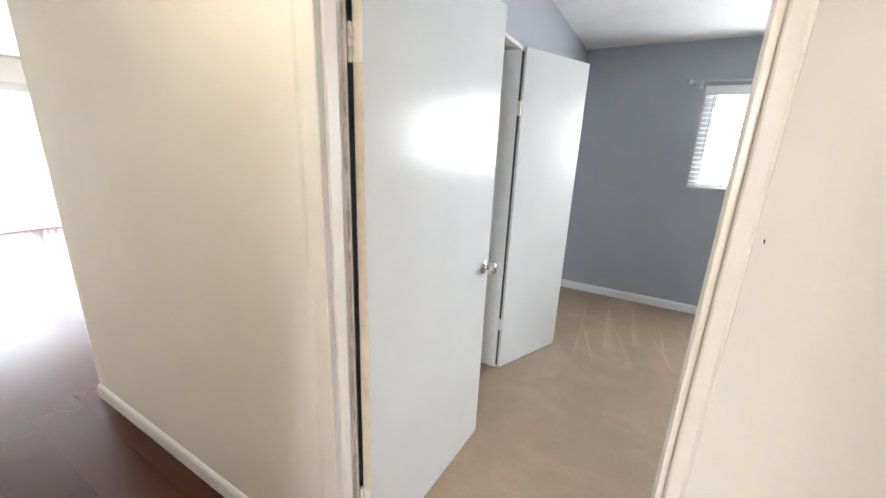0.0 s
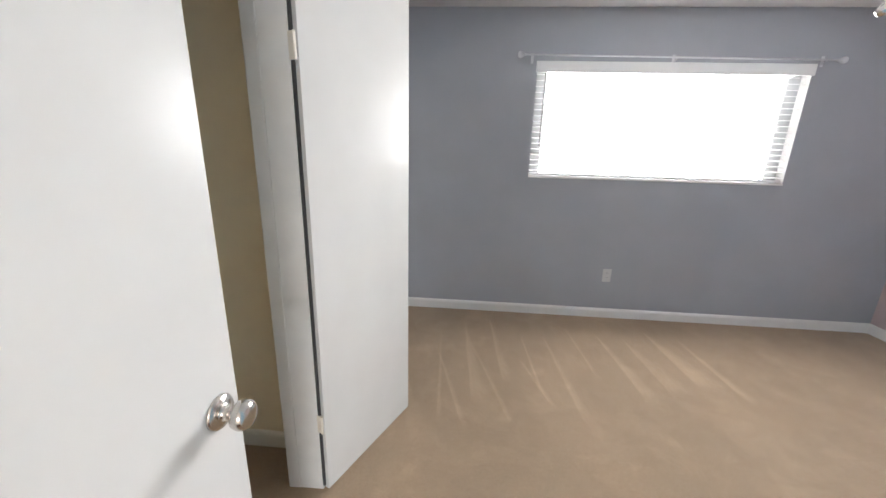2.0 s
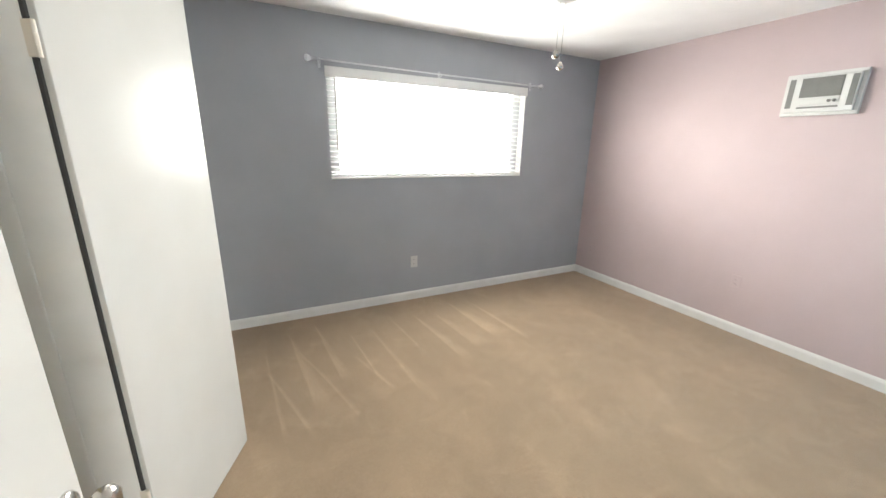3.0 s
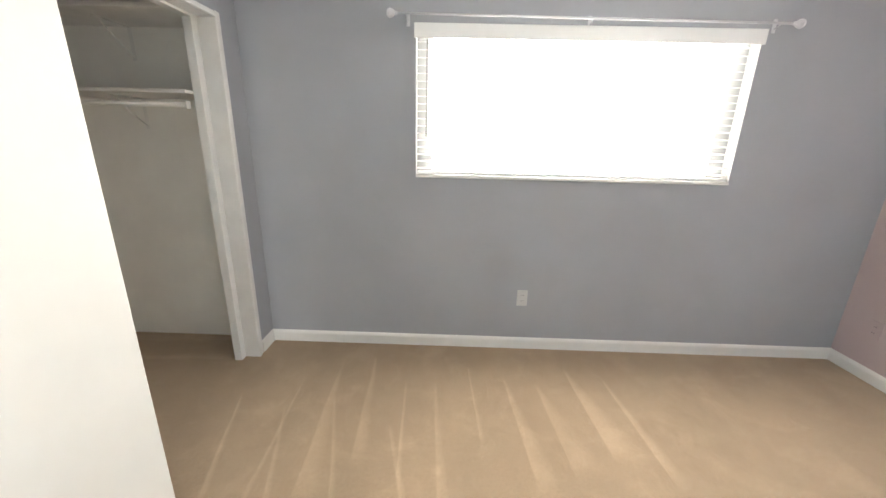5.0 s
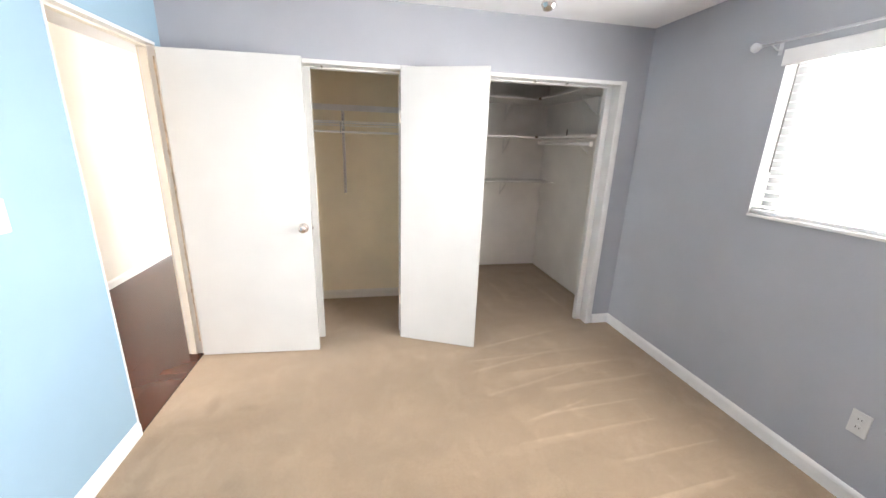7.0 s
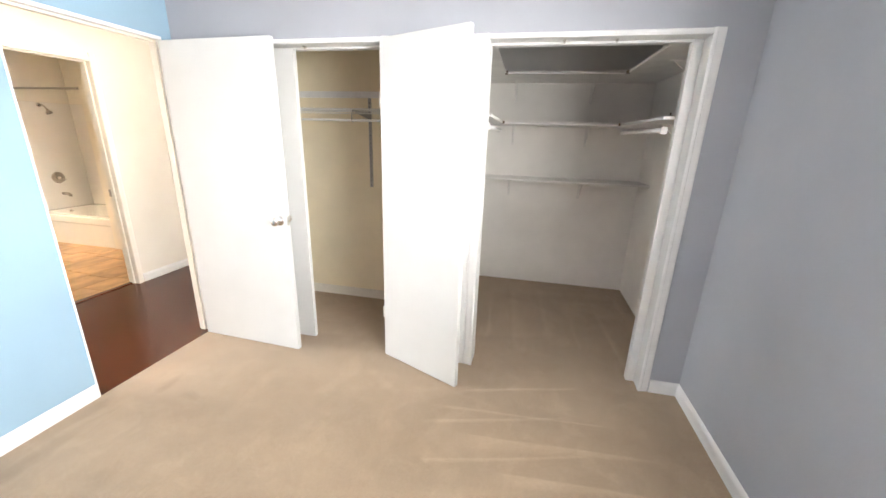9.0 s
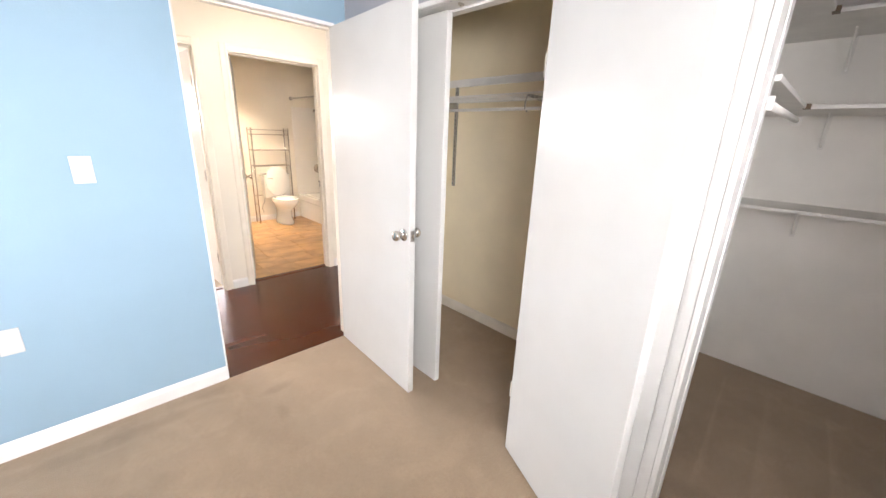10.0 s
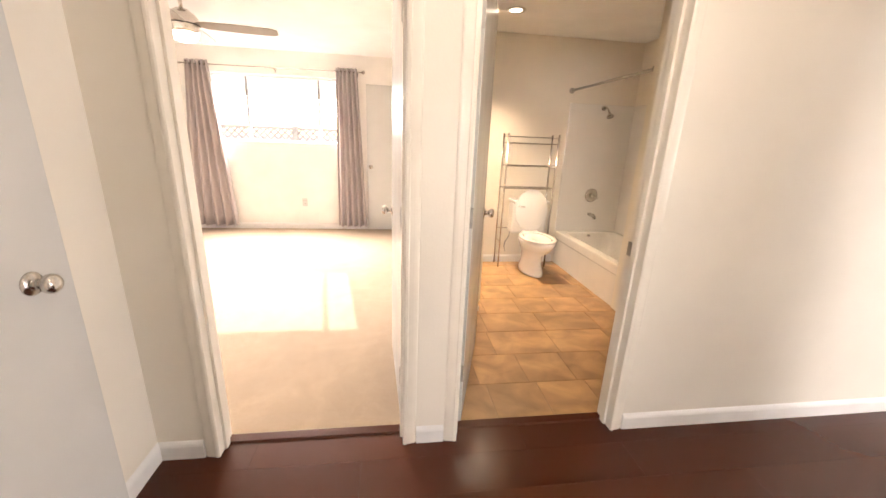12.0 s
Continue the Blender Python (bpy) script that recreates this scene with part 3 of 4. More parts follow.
# second bedroom shell
B2 = (0.37, 4.2, -5.70)
wall("wall_bedroom_two_south", "y", B2[2], B2[2] - 0.14, B2[0], B2[1], (WHITE_WALL, STUCCO, TRIM), "white painted wall round the bedroom window", [(1.255, 2.95, 1.245, 2.125)])
wall("wall_bedroom_two_east", "x", B2[1], B2[1] + 0.1, B2[2] - 0.14, HALL_S - 0.11, (WHITE_WALL, STUCCO, CREAM_WALL), "white painted second bedroom wall")
wall("wall_bedroom_two_north", "y", HALL_S - 0.11, HALL_S, 1.58, B2[1], (WHITE_WALL, CREAM_WALL, WHITE_WALL), "white painted second bedroom wall beside the hallway")
wall("wall_bedroom_two_west", "x", 0.37, 0.27, B2[2] - 0.14, -4.16, (WHITE_WALL, STUCCO, CREAM_WALL), "white painted second bedroom side wall")
solid("ceiling_bedroom_two", box(B2[0], B2[1], B2[2], HALL_S - 0.11, 2.43, 2.50), CEILING, "white second bedroom ceiling", "ceiling")
bm = box(0.37, 4.2, B2[2], HALL_S - 0.088, -0.012, 0.0)
solid("floor_bedroom_two", bm, CARPET, "beige carpet of the second bedroom", "carpet")
baseboard((0.37, B2[2], 0), (1, 0, 0), (0, 1, 0), 3.83, TRIM)
baseboard((0.37, B2[2], 0), (0, 1, 0), (1, 0, 0), 4.1, TRIM)

# living room shell
wall("wall_living_west", "x", -7.45, -7.58, HALL_S - 0.11, 3.5, (CREAM_WALL, STUCCO, TRIM), "white living room wall round the sliding door", [(-0.75, 2.75, 0.0, 2.04)])
wall("wall_living_north", "y", 3.5, 3.64, -7.58, -1.875, (CREAM_WALL, STUCCO, TRIM), "white living room wall with a bright window", [(-3.5, -2.2, 0.18, 2.04)])
solid("ceiling_living", box(-7.58, -1.907, HALL_S - 0.11, 3.64, 2.43, 2.50), CEILING, "white living room ceiling", "ceiling")

# outdoors
ground = bmesh.new()
bmesh.ops.create_grid(ground, x_segments=2, y_segments=2, size=400)
for v in ground.verts:
    v.co.z = -0.22
solid("ground", ground, CONCRETE, "pale concrete ground outside", "ground")


# ---- windows ----
def sliding_window(name, x0, x1, z0, z1, y, out, label, mullions, bar, side, frame_mat):
    """A white aluminium slider set back in the wall; out: +1 or -1, towards the outside."""
    top = thing(name, label, "window", kind="structure")
    d0, d1 = sorted((y + out * 0.085, y + out * 0.125))
    bm = bmesh.new()
    for a in (box(x0, x0 + side, d0, d1, z0, z1), box(x1 - side, x1, d0, d1, z0, z1), box(x0 + side, x1 - side, d0, d1, z0, z0 + 0.03), box(x0 + side, x1 - side, d0, d1, z1 - 0.03, z1)):
        add_to(bm, a)
    part("window_frame", bm, frame_mat, top)
    for m in mullions:
        part("mullion", box(m - 0.018, m + 0.018, d0 + 0.004, d1 - 0.004, z0 + 0.03, z1 - 0.03, 0.003), bar, top)
    edges = [x0 + side, *mullions, x1 - side]
    for a, c in zip(edges, edges[1:]):
        pane = part("pane", box(a + 0.004, c - 0.004, (d0 + d1) / 2 - 0.002, (d0 + d1) / 2 + 0.002, z0 + 0.03, z1 - 0.03), GLASS, top)
        pane.visible_shadow = False
    s0, s1 = sorted((y - out * 0.012, y + out * 0.085))
    part("window_sill", box(x0 + 0.001, x1 - 0.001, s0, s1, z0 - 0.004, z0 + 0.012, 0.003), TRIM, top)
    return top


# window_1's frame and window_2's mullions carry their shade as grey colour
sliding_window("window_1", 0.955, 2.915, 1.206, 2.065, 3.37, 1, "wide white-framed sliding window in the grey wall", (1.49, 2.39), TRIM, 0.095, SHADED_FRAME)
sliding_window("window_2", 1.255, 2.95, 1.245, 2.125, B2[2], -1, "bright white-framed sliding window of the second bedroom", (1.53, 2.49), SHADED_FRAME, 0.04, TRIM)
sliding_window("window_3", -3.5, -2.2, 0.18, 2.04, 3.5, 1, "bright white-framed sliding window of the living room", (-2.85,), TRIM, 0.04, TRIM)


# ---- doors ----
def entry_door():
    # hinge axis at the origin, slab along +x when closed
    top = thing("door_1", "plain white flush bedroom door standing open by the closet", "door", (-0.006, 0.014, 0.0), 87.2, kind="structure")
    slab = part("slab", box(0.003, 0.817, -0.036, 0.0, 0.005, 2.035, 0.0025), DOOR, top)
    knob(slab, (0.766, -0.036, 0.955), (0, -1, 0))
    knob(slab, (0.766, 0.0, 0.955), (0, 1, 0))
    part("hinge_edge", box(0.0020, 0.0032, -0.035, -0.001, 0.006, 2.034), EDGE, slab, "aged cream paint on the hinge edge")
    part("latch_plate", box(0.8165, 0.8185, -0.030, -0.006, 0.926, 0.984, 0.0005), STEEL, slab, "steel latch plate on the door edge")
    part("latch", box(0.817, 0.827, -0.024, -0.012, 0.946, 0.964, 0.002), NICKEL, slab)
    for z in (0.30, 1.725):
        bm = box(0.0, 0.0045, -0.034, -0.002, z - 0.045, z + 0.045, 0.0008)
        lathe([(0, -0.045), (0.0065, -0.045), (0.0065, -0.016), (0.005, -0.015), (0.0065, -0.014), (0.0065, 0.014), (0.005, 0.015), (0.0065, 0.016), (0.0065, 0.045), (0, 0.045)],
              Matrix.Translation((-0.002, 0.005, z)), 12, bm)
        leaf = part("hinge", bm, CREAM_TRIM, slab, "painted-over butt hinge")
        for dz in (-0.020, 0.020):
            part("knuckle", box(-0.0085, -0.0008, -0.0075, 0.0035, z + dz - 0.010, z + dz + 0.010, 0.001), EDGE, leaf)
    return top


def closet_door(place, turn, label, hinges=True, high=2.008):
    # hinge axis at the origin, slab along +x
    top = thing("closet_door", label, "closet door", place, turn, group="closet doors")
    slab = part("slab", box(0.008, 0.614, 0.0, 0.034, 0.006, high, 0.0025), DOOR, top)
    part("catch_plate", box(0.555, 0.585, 0.010, 0.024, high, high + 0.0025, 0.0005), NICKEL, slab, "small steel catch plate on the top edge")
    # added strip: the shade of the hinge gap as dark colour, no real part
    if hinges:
        part("gap_shade_strip", box(-0.001, 0.0075, 0.016, 0.027, 0.02, high - 0.02, 0.001), GAP, slab, "dark strip standing in for the shaded gap at the hinge edge")
    for z in (0.335, 1.713):
        bm = lathe([(0, -0.04), (0.0055, -0.04), (0.0055, -0.014), (0.0045, -0.013), (0.0055, -0.012), (0.0055, 0.012), (0.0045, 0.013), (0.0055, 0.014), (0.0055, 0.04), (0, 0.04)],
                   Matrix.Translation((-0.001, 0.006 if hinges else -0.004, z)), 12)
        box(-0.004, 0.004, 0.004, 0.030, z - 0.04, z + 0.04, 0.0008, bm)
        part("hinge", bm, CREAM_TRIM, slab)
    return top


entry_door()
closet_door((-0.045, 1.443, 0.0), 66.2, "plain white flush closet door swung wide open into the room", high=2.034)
closet_door((-0.123, 0.236, 0.0), 90.0, "plain white flush closet door standing closed behind the open bedroom door", False)


def hall_door(name, label, place, turn, length, knob_at, side=1):
    """A flush door whose hinge axis is the origin, slab along +x, thickness towards -y."""
    top = thing(name, label, "door", place, turn, kind="structure")
    slab = part("slab", box(0.004, length, -0.036, 0.0, 0.012, 2.033, 0.0025), DOOR, top)
    knob(slab, (knob_at, -0.036, 0.945), (0, -1, 0))
    knob(slab, (knob_at, 0.0, 0.945), (0, 1, 0))
    part("latch_plate", box(length - 0.0005, length + 0.0015, -0.030, -0.006, 0.916, 0.974, 0.0005), STEEL, slab)
    for z in (0.29, 1.045, 1.80):
        bm = box(-0.001, 0.0045, -0.036, -0.002, z - 0.045, z + 0.045, 0.0008)
        lathe([(0, -0.045), (0.0065, -0.045), (0.0065, -0.016), (0.005, -0.015), (0.0065, -0.014), (0.0065, 0.014), (0.005, 0.015), (0.0065, 0.016), (0.0065, 0.045), (0, 0.045)],
              Matrix.Translation((-0.002, 0.004 * side, z)), 12, bm)
        part("hinge", bm, STEEL, slab, "bare steel butt hinge")
    return top


hall_door("door_2", "plain white flush door closed at the end of the hallway", (1.473, -0.385, 0), -90, 0.790, 0.665)
hall_door("door_3", "plain white flush bathroom door standing open", (0.186, -1.512, 0), -107.5, 0.765, 0.700)
hall_door("door_4", "plain white flush door open into the second bedroom", (0.446, -1.512, 0), -86.5, 0.770, 0.705)

# ---- bedroom: blinds, curtain rod, fittings ----
def window_blind():
    top = thing("window_blind", "white faux-wood venetian blind, slats open, over the wide window", "blind")
    x0, x1 = 0.962, 2.908
    part("valance", box(0.945, 2.925, 3.350, 3.362, 1.990, 2.068, 0.003), SLAT, top, "flat white valance board")
    part("headrail", box(x0, x1, 3.372, 3.420, 2.020, 2.062, 0.003), SLAT, top)
    bm = sweep([(-0.024, -0.0015), (0.0, 0.0005), (0.024, -0.0015), (0.024, 0.0015), (0.0, 0.0035), (-0.024, 0.0015)], (x0, 0, 0), (1, 0, 0), (0, 1, 0), (0, 0, 1), x1 - x0)
    me = mesh_of("slat", bm, SLAT)
    for i in range(18):
        ob = new("slat", me)
        ob.parent = top
        ob.matrix_basis = pose(0, 3.402, 1.258 + 0.0425 * i, 9, 0, 0)
    part("bottom_rail", box(x0, x1, 3.380, 3.426, 1.222, 1.240, 0.004), SLAT, top)
    for x in (1.10, 1.52, 1.935, 2.36, 2.77):
        bm = tube([(x, 3.377, 1.235), (x, 3.377, 2.03)], 0.0012, 5)
        tube([(x, 3.427, 1.235), (x, 3.427, 2.03)], 0.0012, 5, bm)
        part("ladder_cord", bm, SLAT, top)
    part("tilt_wand", tube([(1.02, 3.368, 2.02), (1.018, 3.366, 1.45)], 0.004, 8), LOUVRE, top, "thin grey tilt wand")
    return top


def curtain_rod(name_label, x0, x1, y, z, wall_y, mat, group=""):
    top = thing("curtain_rod", name_label, "curtain rod", group=group)
    part("rod", tube([(x0, y, z), (x1, y, z - 0.016)], 0.0065, 12), mat, top, smooth=True)
    for x, s, dz in ((x0, -1, 0), (x1, 1, -0.016)):
        m = Matrix.Translation((x, y, z + dz)) @ Vector((s, 0, 0)).to_track_quat("Z", "Y").to_matrix().to_4x4()
        part("finial", lathe([(0, 0), (0.009, 0), (0.011, 0.006), (0.008, 0.010), (0.019, 0.022), (0.026, 0.040), (0.019, 0.054), (0.0, 0.060)], m, 8), mat, top, "faceted silver finial")
    for x in (x0 + 0.055, (x0 + x1) / 2, x1 - 0.055):
        bm = box(x - 0.010, x + 0.010, *sorted((wall_y, wall_y - 0.004 * (1 if wall_y > y else -1))), z - 0.050, z + 0.020, 0.001)
        tube([(x, wall_y, z - 0.030), (x, (wall_y + y) / 2, z - 0.026), (x, y, z - 0.010)], 0.004, 8, bm)
        part("bracket", bm, mat, top)
    return top


window_blind()
curtain_rod("thin silver curtain rod with faceted finials over the blind", 0.855, 3.015, 3.31, 2.100, 3.37, SATIN)


def wall_plate(name, label, category, place, turn, mat, kind_of):
    """A cover plate on a wall; it faces -y before the turn."""
    top = thing(name, label, category, place, turn)
    part("plate", box(-0.036, 0.036, -0.006, 0.0, -0.058, 0.058, 0.003), mat, top)
    if kind_of == "outlet":
        for dz in (-0.020, 0.020):
            face = part("receptacle", lathe([(0, 0), (0.0165, 0), (0.0165, 0.002), (0, 0.0022)], Matrix.Translation((0, -0.006, dz)) @ pose(0, 0, 0, 90), 20), mat, top)
            bm = box(-0.0075, -0.0050, -0.0088, -0.0075, dz - 0.002, dz + 0.007)
            box(0.0050, 0.0075, -0.0088, -0.0075, dz - 0.001, dz + 0.006, 0, bm)
            part("slots", bm, DARK, face)
    if kind_of == "switch":
        # grey plate puts the shade of the groove round the rocker into colour
        part("surround", box(-0.0200, 0.0200, -0.0068, -0.0052, -0.0360, 0.0360, 0.0004), SHADE_GREY, top, "grey shadow line round the rocker")
        part("rocker_frame", box(-0.018, 0.018, -0.0075, -0.0055, -0.034, 0.034, 0.001), mat, top)
        bm = sweep([(-0.0055, -0.032), (-0.0095, -0.032), (-0.0075, 0.0), (-0.0115, 0.032), (-0.0055, 0.032)], (-0.0155, 0, 0), (1, 0, 0), (0, 1, 0), (0, 0, 1), 0.031)
        part("rocker", bm, mat, top)
    for dz in (-0.042, 0.042) if kind_of != "outlet" else (0,):
        part("screw", lathe([(0, 0), (0.003, 0), (0.002, 0.001), (0, 0.001)], Matrix.Translation((0, -0.006, dz)) @ pose(0, 0, 0, 90), 10), mat, top)
    return top


wall_plate("wall_outlet", "white duplex power outlet on the grey wall", "outlet", (1.697, 3.37, 0.391), 0, PLASTIC, "outlet")
wall_plate("blank_plate", "white blank cover plate on the light blue wall", "wall plate", (1.571, 0.0, 0.552), 180, PLASTIC, "blank")
wall_plate("light_switch", "white rocker light switch on the light blue wall", "switch", (1.217, 0.0, 1.258), 180, PLASTIC, "switch")
wall_plate("wall_outlet", "outlet painted over in wall pink near the corner", "outlet", (3.905, 3.163, 0.337), -90, PINK_WALL, "outlet")
wall_plate("wall_outlet", "white duplex power outlet on the pink wall", "outlet", (3.905, 1.64, 0.441), -90, PINK_WALL, "outlet")
wall_plate("wall_outlet", "white duplex outlet below the second bedroom window", "outlet", (1.79, -5.70, 0.40), 180, PLASTIC, "outlet")


def air_conditioner():
    top = thing("air_conditioner", "small white through-wall air conditioner with grey grilles", "air conditioner", (3.905, 1.415, 1.888), -90)
    w, h = 0.205, 0.138
    bm = bmesh.new()
    for a in (box(-w, w, -0.030, 0, h - 0.022, h, 0.003), box(-w, w, -0.030, 0, -h, -h + 0.022, 0.003), box(-w, -w + 0.022, -0.030, 0, -h + 0.022, h - 0.022, 0.003), box(w - 0.022, w, -0.030, 0, -h + 0.022, h - 0.022, 0.003)):
        add_to(bm, a)
    part("trim_frame", bm, PLASTIC, top)
    body = part("body", box(-w + 0.022, w - 0.022, -0.050, 0, -h + 0.022, h - 0.022, 0.006), PLASTIC, top)
    for x0, x1, z0, z1, label in ((-0.175, -0.143, -0.085, 0.105, "side"), (0.143, 0.175, -0.085, 0.105, "side"), (-0.108, 0.108, -0.020, 0.105, "front")):
        grille = part("grille", box(x0, x1, -0.052, -0.049, z0, z1, 0.001), LOUVRE, body, "dark grey louvred grille")
        n = max(4, int((z1 - z0) / 0.0105))
        for i in range(n):
            z = z0 + (i + 0.5) * (z1 - z0) / n
            if label == "front":
                part("louvre", box(x0 + 0.004, x1 - 0.004, -0.056, -0.051, z - 0.0018, z + 0.0018), LOUVRE, grille)
    part("control_panel", box(-0.108, 0.108, -0.054, -0.049, -0.068, -0.030, 0.002), PLASTIC, body)
    for x in (0.058, 0.086):
        part("control_knob", lathe([(0, 0), (0.010, 0), (0.009, 0.010), (0, 0.011)], Matrix.Translation((x, -0.054, -0.049)) @ pose(0, 0, 0, 90), 16), LOUVRE, body)
    part("air_slot", box(-0.108, 0.108, -0.0515, -0.049, -0.092, -0.080, 0.001), LOUVRE, body)


air_conditioner()


def ceiling_light():
    top = thing("ceiling_light", "nickel ceiling light with a frosted bowl and two pull chains", "ceiling light", (1.745, 1.665, 2.43))
    part("canopy", lathe([(0, 0), (0.065, 0), (0.062, -0.018), (0.030, -0.040), (0.012, -0.045), (0.012, -0.140), (0, -0.140)], None, 28), NICKEL, top, smooth=True)
    part("fitter", lathe([(0, -0.130), (0.085, -0.135), (0.090, -0.155), (0.080, -0.175), (0, -0.175)], None, 28), NICKEL, top, smooth=True)
    part("bowl", lathe([(0.078, -0.172), (0.098, -0.195), (0.100, -0.225), (0.082, -0.258), (0.045, -0.278), (0, -0.284)], None, 28), PLASTIC, top, "white frosted glass bowl", True)
    for dx, dy, end in ((0.004, -0.008, 1.873), (-0.018, 0.004, 1.925)):
        chain = part("pull_chain", tube([(dx, dy, -0.28), (dx, dy, end - 2.43 + 0.012)], 0.0014, 6), NICKEL, top)
        part("chain_ball", lathe([(0, 0.022), (0.006, 0.020), (0.010, 0.013), (0.0165, 0.002), (0.0165, -0.004), (0.011, -0.014), (0, -0.018)], Matrix.Translation((dx, dy, end - 2.43)), 16), NICKEL, chain, smooth=True)


ceiling_light()
for y in (0.93, 2.46, 2.72):
    bm = box(-0.142, -0.112, y - 0.006, y + 0.006, 2.010, 2.0195, 0.001)
    lathe([(0, 0), (0.0045, 0), (0.0045, -0.006), (0, -0.009)], Matrix.Translation((-0.127, y, 2.011)), 12, bm)
    tagged(new("ball_catch", mesh_of("ball_catch", bm, NICKEL)), "small nickel ball catch under the closet header", "catch", "closet catches")


# ---- shallow closet: wire shelf ----
def wire_shelf():
    top = thing("wire_shelf", "white coated wire closet shelf with a hanging rod", "wire shelf")
    y0, y1, xf, xb, z = 0.0, 1.655, -0.600, -0.922, 1.695
    for x, dz in ((xf, 0.0), (xf, -0.034), ((xf + xb) / 2, -0.004), (xb, -0.004)):
        part("rail", tube([(x, y0, z + dz), (x, y1, z + dz)], 0.0032, 8), WIRE, top)
    n = 64
    deck = mesh_of("deck_wire", tube([(xb, 0, z), (xf, 0, z), (xf, 0, z - 0.034)], 0.0016, 5), WIRE)
    for i in range(n):
        ob = new("deck_wire", deck)
        ob.parent = top
        ob.location = (0, y0 + 0.012 + i * (y1 - y0 - 0.024) / (n - 1), 0)
    part("hanging_rod", tube([(xf + 0.012, y0, 1.612), (xf + 0.012, y1, 1.612)], 0.009, 12), WIRE, top, smooth=True)
    for y in (1.005, 0.15):
        bm = sweep([(0, 0), (0.318, 0), (0.318, -0.012), (0.03, -0.055), (0, -0.080)], (xb, y - 0.0015, z - 0.006), (0, 1, 0), (1, 0, 0), (0, 0, 1), 0.003)
        tube([(xf + 0.004, y, z - 0.010), (xf + 0.022, y, z - 0.050), (xf + 0.020, y, z - 0.085), (xf + 0.002, y, z - 0.098), (xf - 0.010, y, z - 0.085)], 0.0035, 8, bm)
        part("bracket", bm, STEEL, top, "grey steel shelf bracket with a rod hook")
    return top


wire_shelf()
bm = box(-0.930, -0.916, 0.0, 1.655, 1.800, 1.850, 0.002)
box(-0.918, -0.912, 0.0, 1.655, 1.843, 1.850, 0.001, bm)
box(-0.918, -0.912, 0.0, 1.655, 1.800, 1.807, 0.001, bm)
tagged(new("hang_track", mesh_of("hang_track", bm, SHELF)), "painted steel hang track along the closet back wall", "shelf track")
for y in (1.005, 0.15):
    std = thing("shelf_standard", "slotted grey steel standard hanging on the closet back wall", "shelf standard", (-0.930, y, 0), group="closet standards")
    body = part("channel", box(0.0, 0.014, -0.012, 0.012, 1.070, 1.802, 0.001), STEEL, std)
    slot = mesh_of("slot", box(0.0135, 0.0150, -0.004, 0.004, -0.007, 0.007), LOUVRE)
    for i in range(22):
        ob = new("slot", slot)
        ob.parent = body
        ob.location = (0, 0, 1.090 + i * 0.032)


# ---- deep closet: board shelves ----
def board_shelf(label, boards, brackets, z):
    top = thing("closet_shelf", label, "shelf", group="closet shelves")
    for x0, x1, y0, y1 in boards:
        part("board", box(x0, x1, y0, y1, z - 0.018, z, 0.002), SHELF, top)
    for x, y, dx, dy in brackets:
        bm = bmesh.new()
        d = Vector((dx, dy, 0))
        side = Vector((-dy, dx, 0)) * 0.012
        a, length = Vector((x, y, z - 0.0185)), 0.24
        box(*sorted((x - abs(side.x), x + abs(side.x) + dx * 0.002)), *sorted((y - abs(side.y), y + abs(side.y) + dy * 0.002)), z - 0.20, z - 0.0185, 0, bm)
        tube([a + Vector((0, 0, -0.003)), a + d * length + Vector((0, 0, -0.003))], 0.005, 6, bm)
        tube([a + Vector((0, 0, -0.165)), a + d * 0.10 + Vector((0, 0, -0.100)), a + d * (length - 0.03) + Vector((0, 0, -0.006))], 0.005, 6, bm)
        part("bracket", bm, SHELF, top, "white painted shelf bracket")
    return top


BX, NY, SY = -1.830, 3.408, 1.762
back_brackets = [(BX, 2.16, 1, 0), (BX, 2.86, 1, 0)]
side_brackets = [(-0.75, NY, 0, -1), (-0.75, SY, 0, 1)]
u_boards = [(BX, -1.278, SY, NY), (-1.277, -0.222, 3.036, NY), (-1.277, -0.222, SY, 2.088)]
upper = board_shelf("white painted high closet shelf running round three walls", u_boards, back_brackets + side_brackets, 2.048)
middle = board_shelf("white painted middle closet shelf running round three walls", u_boards, back_brackets + side_brackets, 1.655)
board_shelf("white painted low closet shelf along the back wall", [(BX, -1.479, SY, NY)], back_brackets, 1.146)
for parent, z in ((upper, 2.048), (middle, 1.655)):
    for y in (3.036, 2.090):
        part("corner_clip", box(-1.298, -1.242, y - 0.0135, y + 0.0135, z - 0.019, z + 0.003, 0.001), BRONZE, parent, "dark tarnished corner mending plate")
part("corner_clip", box(-1.292, -1.284, 3.396, 3.407, 1.66, 1.745, 0.001), BRONZE, middle, "dark metal hook on the closet wall")
for y, name in ((3.052, "closet_rod"), (2.070, "closet_rod")):
    rod = thing(name, "white closet hanging rod below the middle shelf", "closet rod", group="closet rods")
    part("bar", tube([(-1.215, y, 1.584), (-0.236, y, 1.580)], 0.013, 14), SHELF, rod, smooth=True)
    for x in (-1.222, -0.229):
        part("socket", box(x - 0.005, x + 0.005, y - 0.017, y + 0.017, 1.560, 1.600, 0.003), SHELF, rod)

# ---- hallway light ----
lamp = thing("hall_ceiling_light", "round white dome ceiling light of the hallway", "ceiling light", (-0.12, -0.42, 2.43))
part("base", lathe([(0, 0), (0.15, 0), (0.15, -0.020), (0.13, -0.028), (0, -0.028)], None, 32), PLASTIC, lamp, smooth=True)


